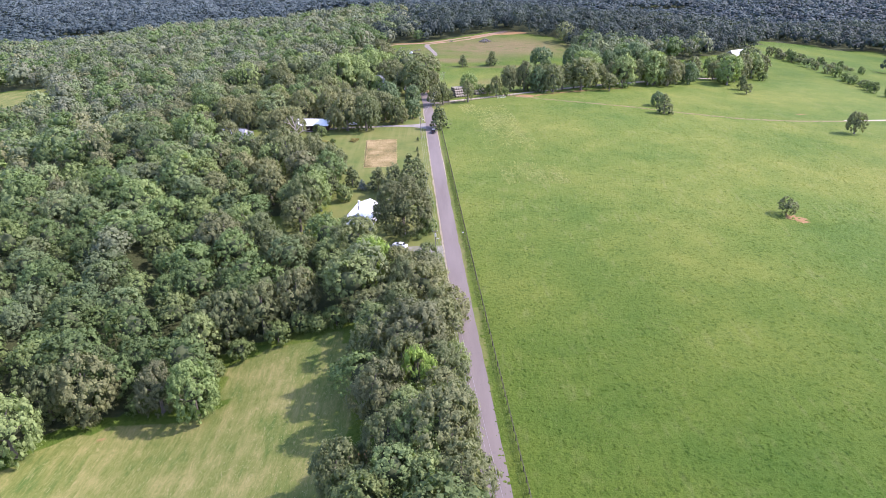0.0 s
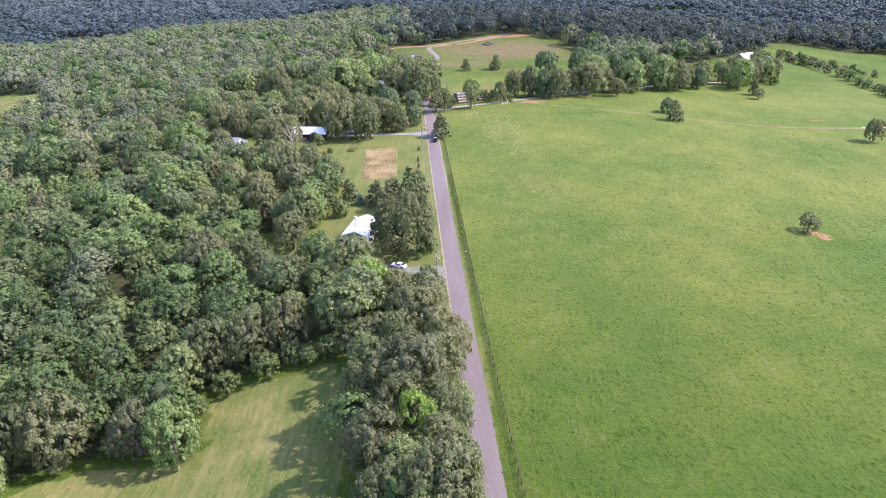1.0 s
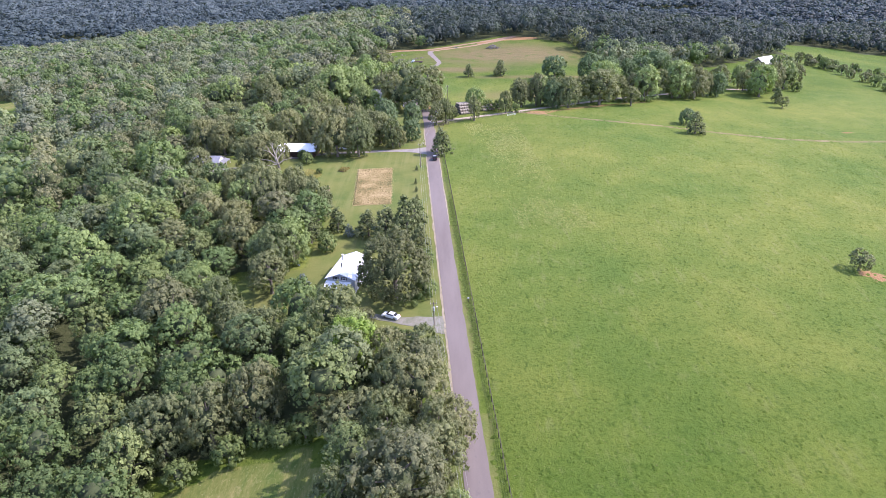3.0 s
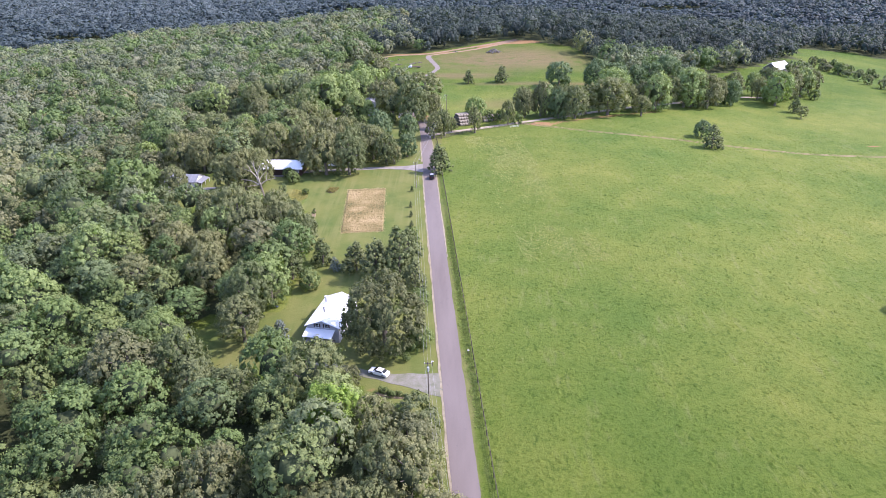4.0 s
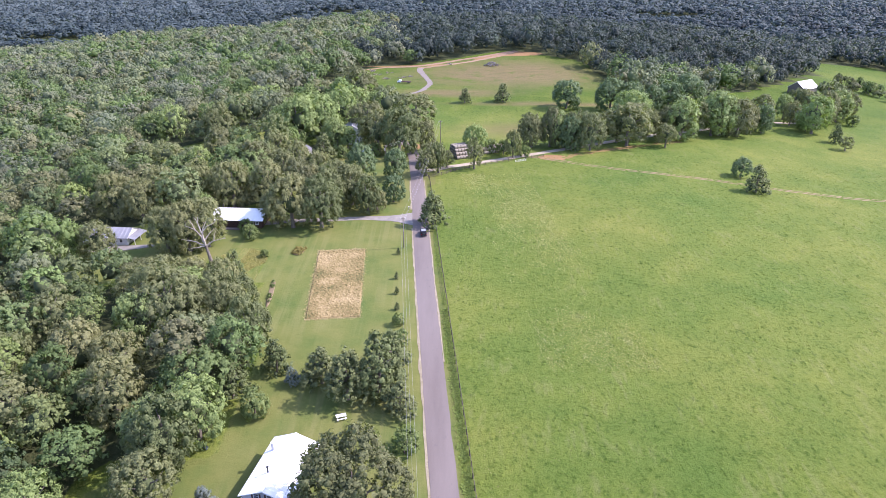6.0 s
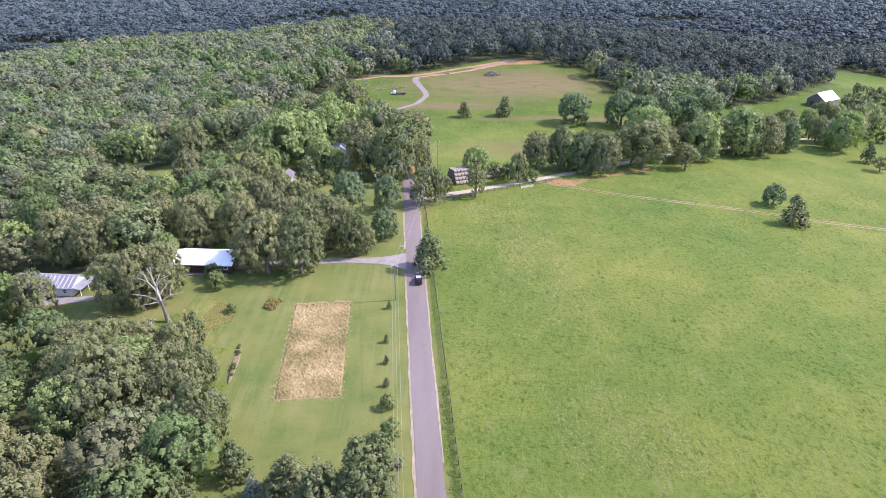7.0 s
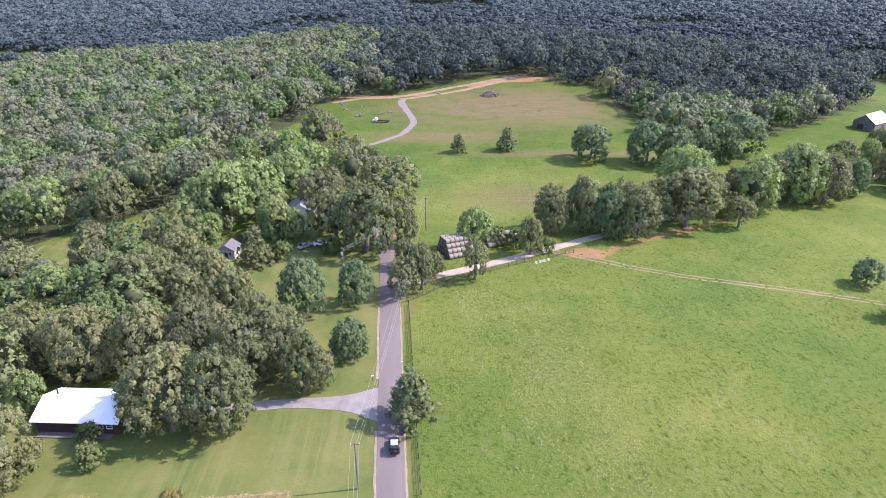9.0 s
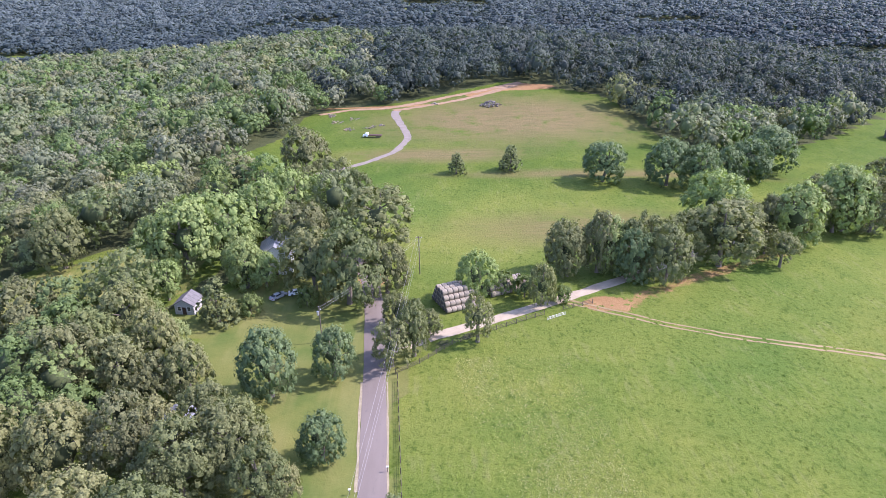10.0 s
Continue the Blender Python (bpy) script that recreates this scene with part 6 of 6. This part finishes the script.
def rubble_pile(x, y, r, h, n, label, mats):
    """A heap of broken stone and timber, each piece its own."""
    ob = thing("rubble_pile", pose(x, y, gz(x, y)), label, "rubble")
    rnd = random.Random(int(x) + n)
    for k in range(n):
        a, d = rnd.uniform(0, 6.283), r * rnd.random() ** 0.6
        s = rnd.uniform(0.5, 1.1)
        z = max(0.1, h * (1 - d / r)) + rnd.uniform(-0.15, 0.15)
        if rnd.random() < 0.4:
            bm = rod((-s * 1.6, 0, 0), (s * 1.6, 0, rnd.uniform(-0.4, 0.5)), 0.13, 0.1, 6)
        else:
            bm = box((s * 1.2, s, s * 0.8), bevel=0.12)
        bm.transform(pose(d * math.cos(a), d * math.sin(a), z, rnd.uniform(-30, 30), rnd.uniform(-30, 30), rnd.uniform(0, 360)))
        part("piece", bm, mats[k % len(mats)], ob)


rubble_pile(36, 597.5, 5.2, 2.6, 70, "grey pile of rubble and broken timber", [M_STONE, M_BARNWOOD, M_STONE])
for _x, _y, _r, _n in ((-43.5, 573.5, 3.2, 18), (-36.5, 559.5, 3.0, 14), (-20.5, 566.0, 1.8, 8), (-35.5, 579.5, 2.6, 10), (-26.0, 562.0, 3.4, 12), (-48.0, 587.0, 3.0, 12), (6.0, 606.0, 2.5, 9)):
    rubble_pile(_x, _y, _r, 0.35, _n, "scattered logs and scrap lying in the grass", [M_BARNWOOD, M_STONE, M_SHOULDER])
rubble_pile(-45.3, 322.8, 0.1, 0.2, 2, "two small stones beside the drive", [M_STONE])


def stepping_path():
    ob = thing("stone_path", pose(-31.8, 195.6, gz(-31.8, 195.6)), "path of pale flagstones to the porch", "path")
    rnd = random.Random(3)
    for k in range(12):
        part("flagstone", box((rnd.uniform(0.6, 0.9), rnd.uniform(0.5, 0.8), 0.1), (-0.4 + 0.12 * k + rnd.uniform(-0.5, 0.5), 1.4 - 0.38 * k, gz(-31.8, 197.0 - 0.38 * k) - gz(-31.8, 195.6) + 0.03), 0.03, rot=(0, 0, rnd.uniform(0, 90))), M_STONE, ob)


stepping_path()


def flower_bed(x, y, rx, ry, turn, label, crowns="shrub", tall=1.0):
    """A low mound of soil with plants."""
    ob = thing("flower_bed", pose(x, y, gz(x, y), 0, 0, turn), label, "flower bed")
    b = bmesh.new()
    bmesh.ops.create_cone(b, cap_ends=True, segments=20, radius1=1.0, radius2=0.82, depth=0.2)
    b.transform(Matrix.Translation((0, 0, 0.06)) @ Matrix.Diagonal((rx, ry, 1, 1)) @ Matrix.Scale(0.72 if crowns == "dry" else 1.0, 4))
    part("soil", b, M_MULCH, ob)
    rnd = random.Random(int(x * 7))
    for k in range(int((9 if crowns == "dry" else 2) * (rx + ry))):
        u, v = rnd.uniform(-0.7, 0.7) * rx, rnd.uniform(-0.7, 0.7) * ry
        shared("crown", (DRY_PLANTS if crowns == "dry" else CROWNS["shrub"])[k % 2], ob, pose(u, v, 0.05, 0, 0, rnd.uniform(0, 360)) @ Matrix.Scale(tall * rnd.uniform(0.2, 0.38), 4))
    return ob


DRY_PLANTS = [crown_mesh("plant", 7000 + j, 8, 40, 5, 0.09, "low", M_DRYPLANT) for j in range(2)]
flower_bed(-42.0, 294.0, 2.2, 3.5, -12, "oval bed of tall yellowed plants on the lawn", "dry", tall=1.5)
flower_bed(-44.7, 271.0, 0.7, 8.6, 5, "long narrow bed of brown soil and small plants", tall=1.3)
flower_bed(-10.6, 178.9, 4.4, 0.95, -12, "low green planting along the drive", tall=2.4)


# ---- small growth ----
def tufts(name, spots, seed, size, tall, blades, material, label):
    """Many small tufts of blades, in one mesh."""
    rng = np.random.default_rng(seed)
    x, y = spots
    n = len(x)
    z = land(x, y)
    s = size * rng.uniform(0.5, 1.5, n)
    verts = []
    for k in range(blades):
        a = rng.uniform(0, 6.283, n)
        ux, uy = np.cos(a), np.sin(a)
        ox, oy = rng.uniform(-0.7, 0.7, n) * s, rng.uniform(-0.7, 0.7, n) * s
        lean = rng.uniform(0.5, 1.4, n) * s
        base = np.stack([x + ox, y + oy, z - 0.03], 1)
        across = np.stack([-uy, ux, 0 * ux], 1) * (s * 0.42)[:, None]
        tip = base + np.stack([ux * lean, uy * lean, tall * s * rng.uniform(0.6, 1.2, n)], 1)
        verts.append(np.stack([base - across, base + across, tip], 1))
    v = np.concatenate(verts).reshape(-1, 3)
    me = bpy.data.meshes.new(name)
    fill(me, v, None, np.arange(len(v)).reshape(-1, 3))
    me.materials.append(material)
    return tagged(new(name, me), label, "grass", kind="stuff")


_rng = np.random.default_rng(77)


def scatter(n, x0, x1, y0, y1, poly, patchy=0.0, dense_near=True):
    x = _rng.uniform(x0, x1, n)
    y = y0 + (y1 - y0) * (_rng.random(n) ** (1.4 if dense_near else 1.0))
    ok = inside(poly, x, y)
    if patchy:
        ok &= np.array([noise.noise((a * 0.05, b * 0.02, 7.0)) for a, b in zip(x, y)]) > patchy - 0.5
    return x[ok], y[ok]


tufts("pasture_stalks", scatter(16000, 2, 120, 82, 400, EAST_FIELD, 0.60), 2, 0.12, 1.0, 3, M_STRAW, "pale dry seed stalks among pasture grass")


def tussocks(name, spots, seed, size, material, label):
    """Low uneven domes of grass, in one mesh."""
    rng = np.random.default_rng(seed)
    x, y = spots
    n = len(x)
    s = size * rng.uniform(0.5, 1.6, n)
    z = land(x, y)
    corners = [np.stack([x, y, z + s * rng.uniform(0.18, 0.42, n)], 1)]
    for k in range(5):
        a = 1.2566 * k + rng.uniform(-0.4, 0.4, n)
        q = s * rng.uniform(0.5, 1.2, n)
        corners.append(np.stack([x + q * np.cos(a), y + q * np.sin(a), z - 0.04], 1))
    fan = np.array([(0, 1 + k, 1 + (k + 1) % 5) for k in range(5)])
    me = bpy.data.meshes.new(name)
    fill(me, np.stack(corners, 1).reshape(-1, 3), None, (fan[None] + 6 * np.arange(n)[:, None, None]).reshape(-1, 3))
    me.attributes.new("lush_and_shade", "FLOAT", "POINT").data.foreach_set("value", np.repeat(lush_and_shade_at(y), 6).astype(np.float32))
    me.materials.append(material)
    me.polygons.foreach_set("use_smooth", np.ones(len(me.polygons), bool))
    return tagged(new(name, me), label, "grass", kind="stuff")


tussocks("pasture_tussocks", scatter(22000, 4, 190, 82, 395, EAST_FIELD), 41, 0.58, M_GROUND, "uneven tussocks of green pasture grass")
_n = 44000
_row, _w = _rng.integers(0, 12, _n), _rng.uniform(0, 1, _n)
_sy = 236 + 128 * _w
_sx = 41.5 - 0.125 * (_sy - 280) - 2.05 * _row + _rng.normal(0, 0.75, _n)
_k = np.array([noise.noise((a * 0.11, b * 0.035, 2.0)) + 0.45 * noise.noise((a * 0.6, b * 0.3, 5.0)) for a, b in zip(_sx, _sy)]) + _rng.normal(0, 0.30, _n) > 0.16
tufts("seed_heads", (_sx[_k], _sy[_k]), 3, 0.125, 1.1, 3, M_SEED, "pale dry seed heads scattered in rows across the pasture")
tufts("hay_stubble", scatter(6000, -110, -20, 84, 145, HAY_FIELD, 0.4, False), 4, 0.2, 0.15, 3, M_STRAW, "dry cut hay lying on the field")
_q = _rng.random(1500)
_side = _rng.integers(0, 4, 1500)
_ca = np.array([(-36.1, 294.3), (-22.6, 295.4), (-20.2, 258.4), (-33.4, 257.4)])
_e = _ca[_side] * (1 - _q)[:, None] + _ca[(_side + 1) % 4] * _q[:, None] + _rng.normal(0, 0.28, (1500, 2))
tufts("straw_rim", (_e[:, 0], _e[:, 1]), 15, 0.26, 0.3, 4, M_RIM, "ridge of loose straw round the garden plot")
tufts("straw_litter", scatter(5000, -37, -19, 256, 297, [(-36, 294), (-22.6, 295), (-20.3, 258.6), (-33.2, 257.6)], 0, False), 5, 0.3, 0.45, 3, M_STRAW, "loose straw over the garden plot")
_wy = _rng.uniform(82, 357, 2600)
tufts("verge_weeds", (road_x(_wy) + 4.7 + _rng.normal(0, 0.5, len(_wy)) - 0.5 * np.maximum(0, (_wy - 200) / 160), _wy), 6, 0.2, 0.35, 5, M_TUSSOCK, "rank green grass along the roadside fence")
_wy = _rng.uniform(168, 262, 900)
tufts("verge_brush", (road_x(_wy) + 4.2 + _rng.normal(0, 0.45, len(_wy)), _wy), 7, 0.36, 0.5, 7, M_WEED, "leafy brush between road and fence")
tufts("yard_weeds", scatter(26000, -65, -47, 262, 299, WEEDS, 0.56, False), 8, 0.19, 0.75, 4, M_RANK, "tall yellow-green weeds at the lawn's edge")
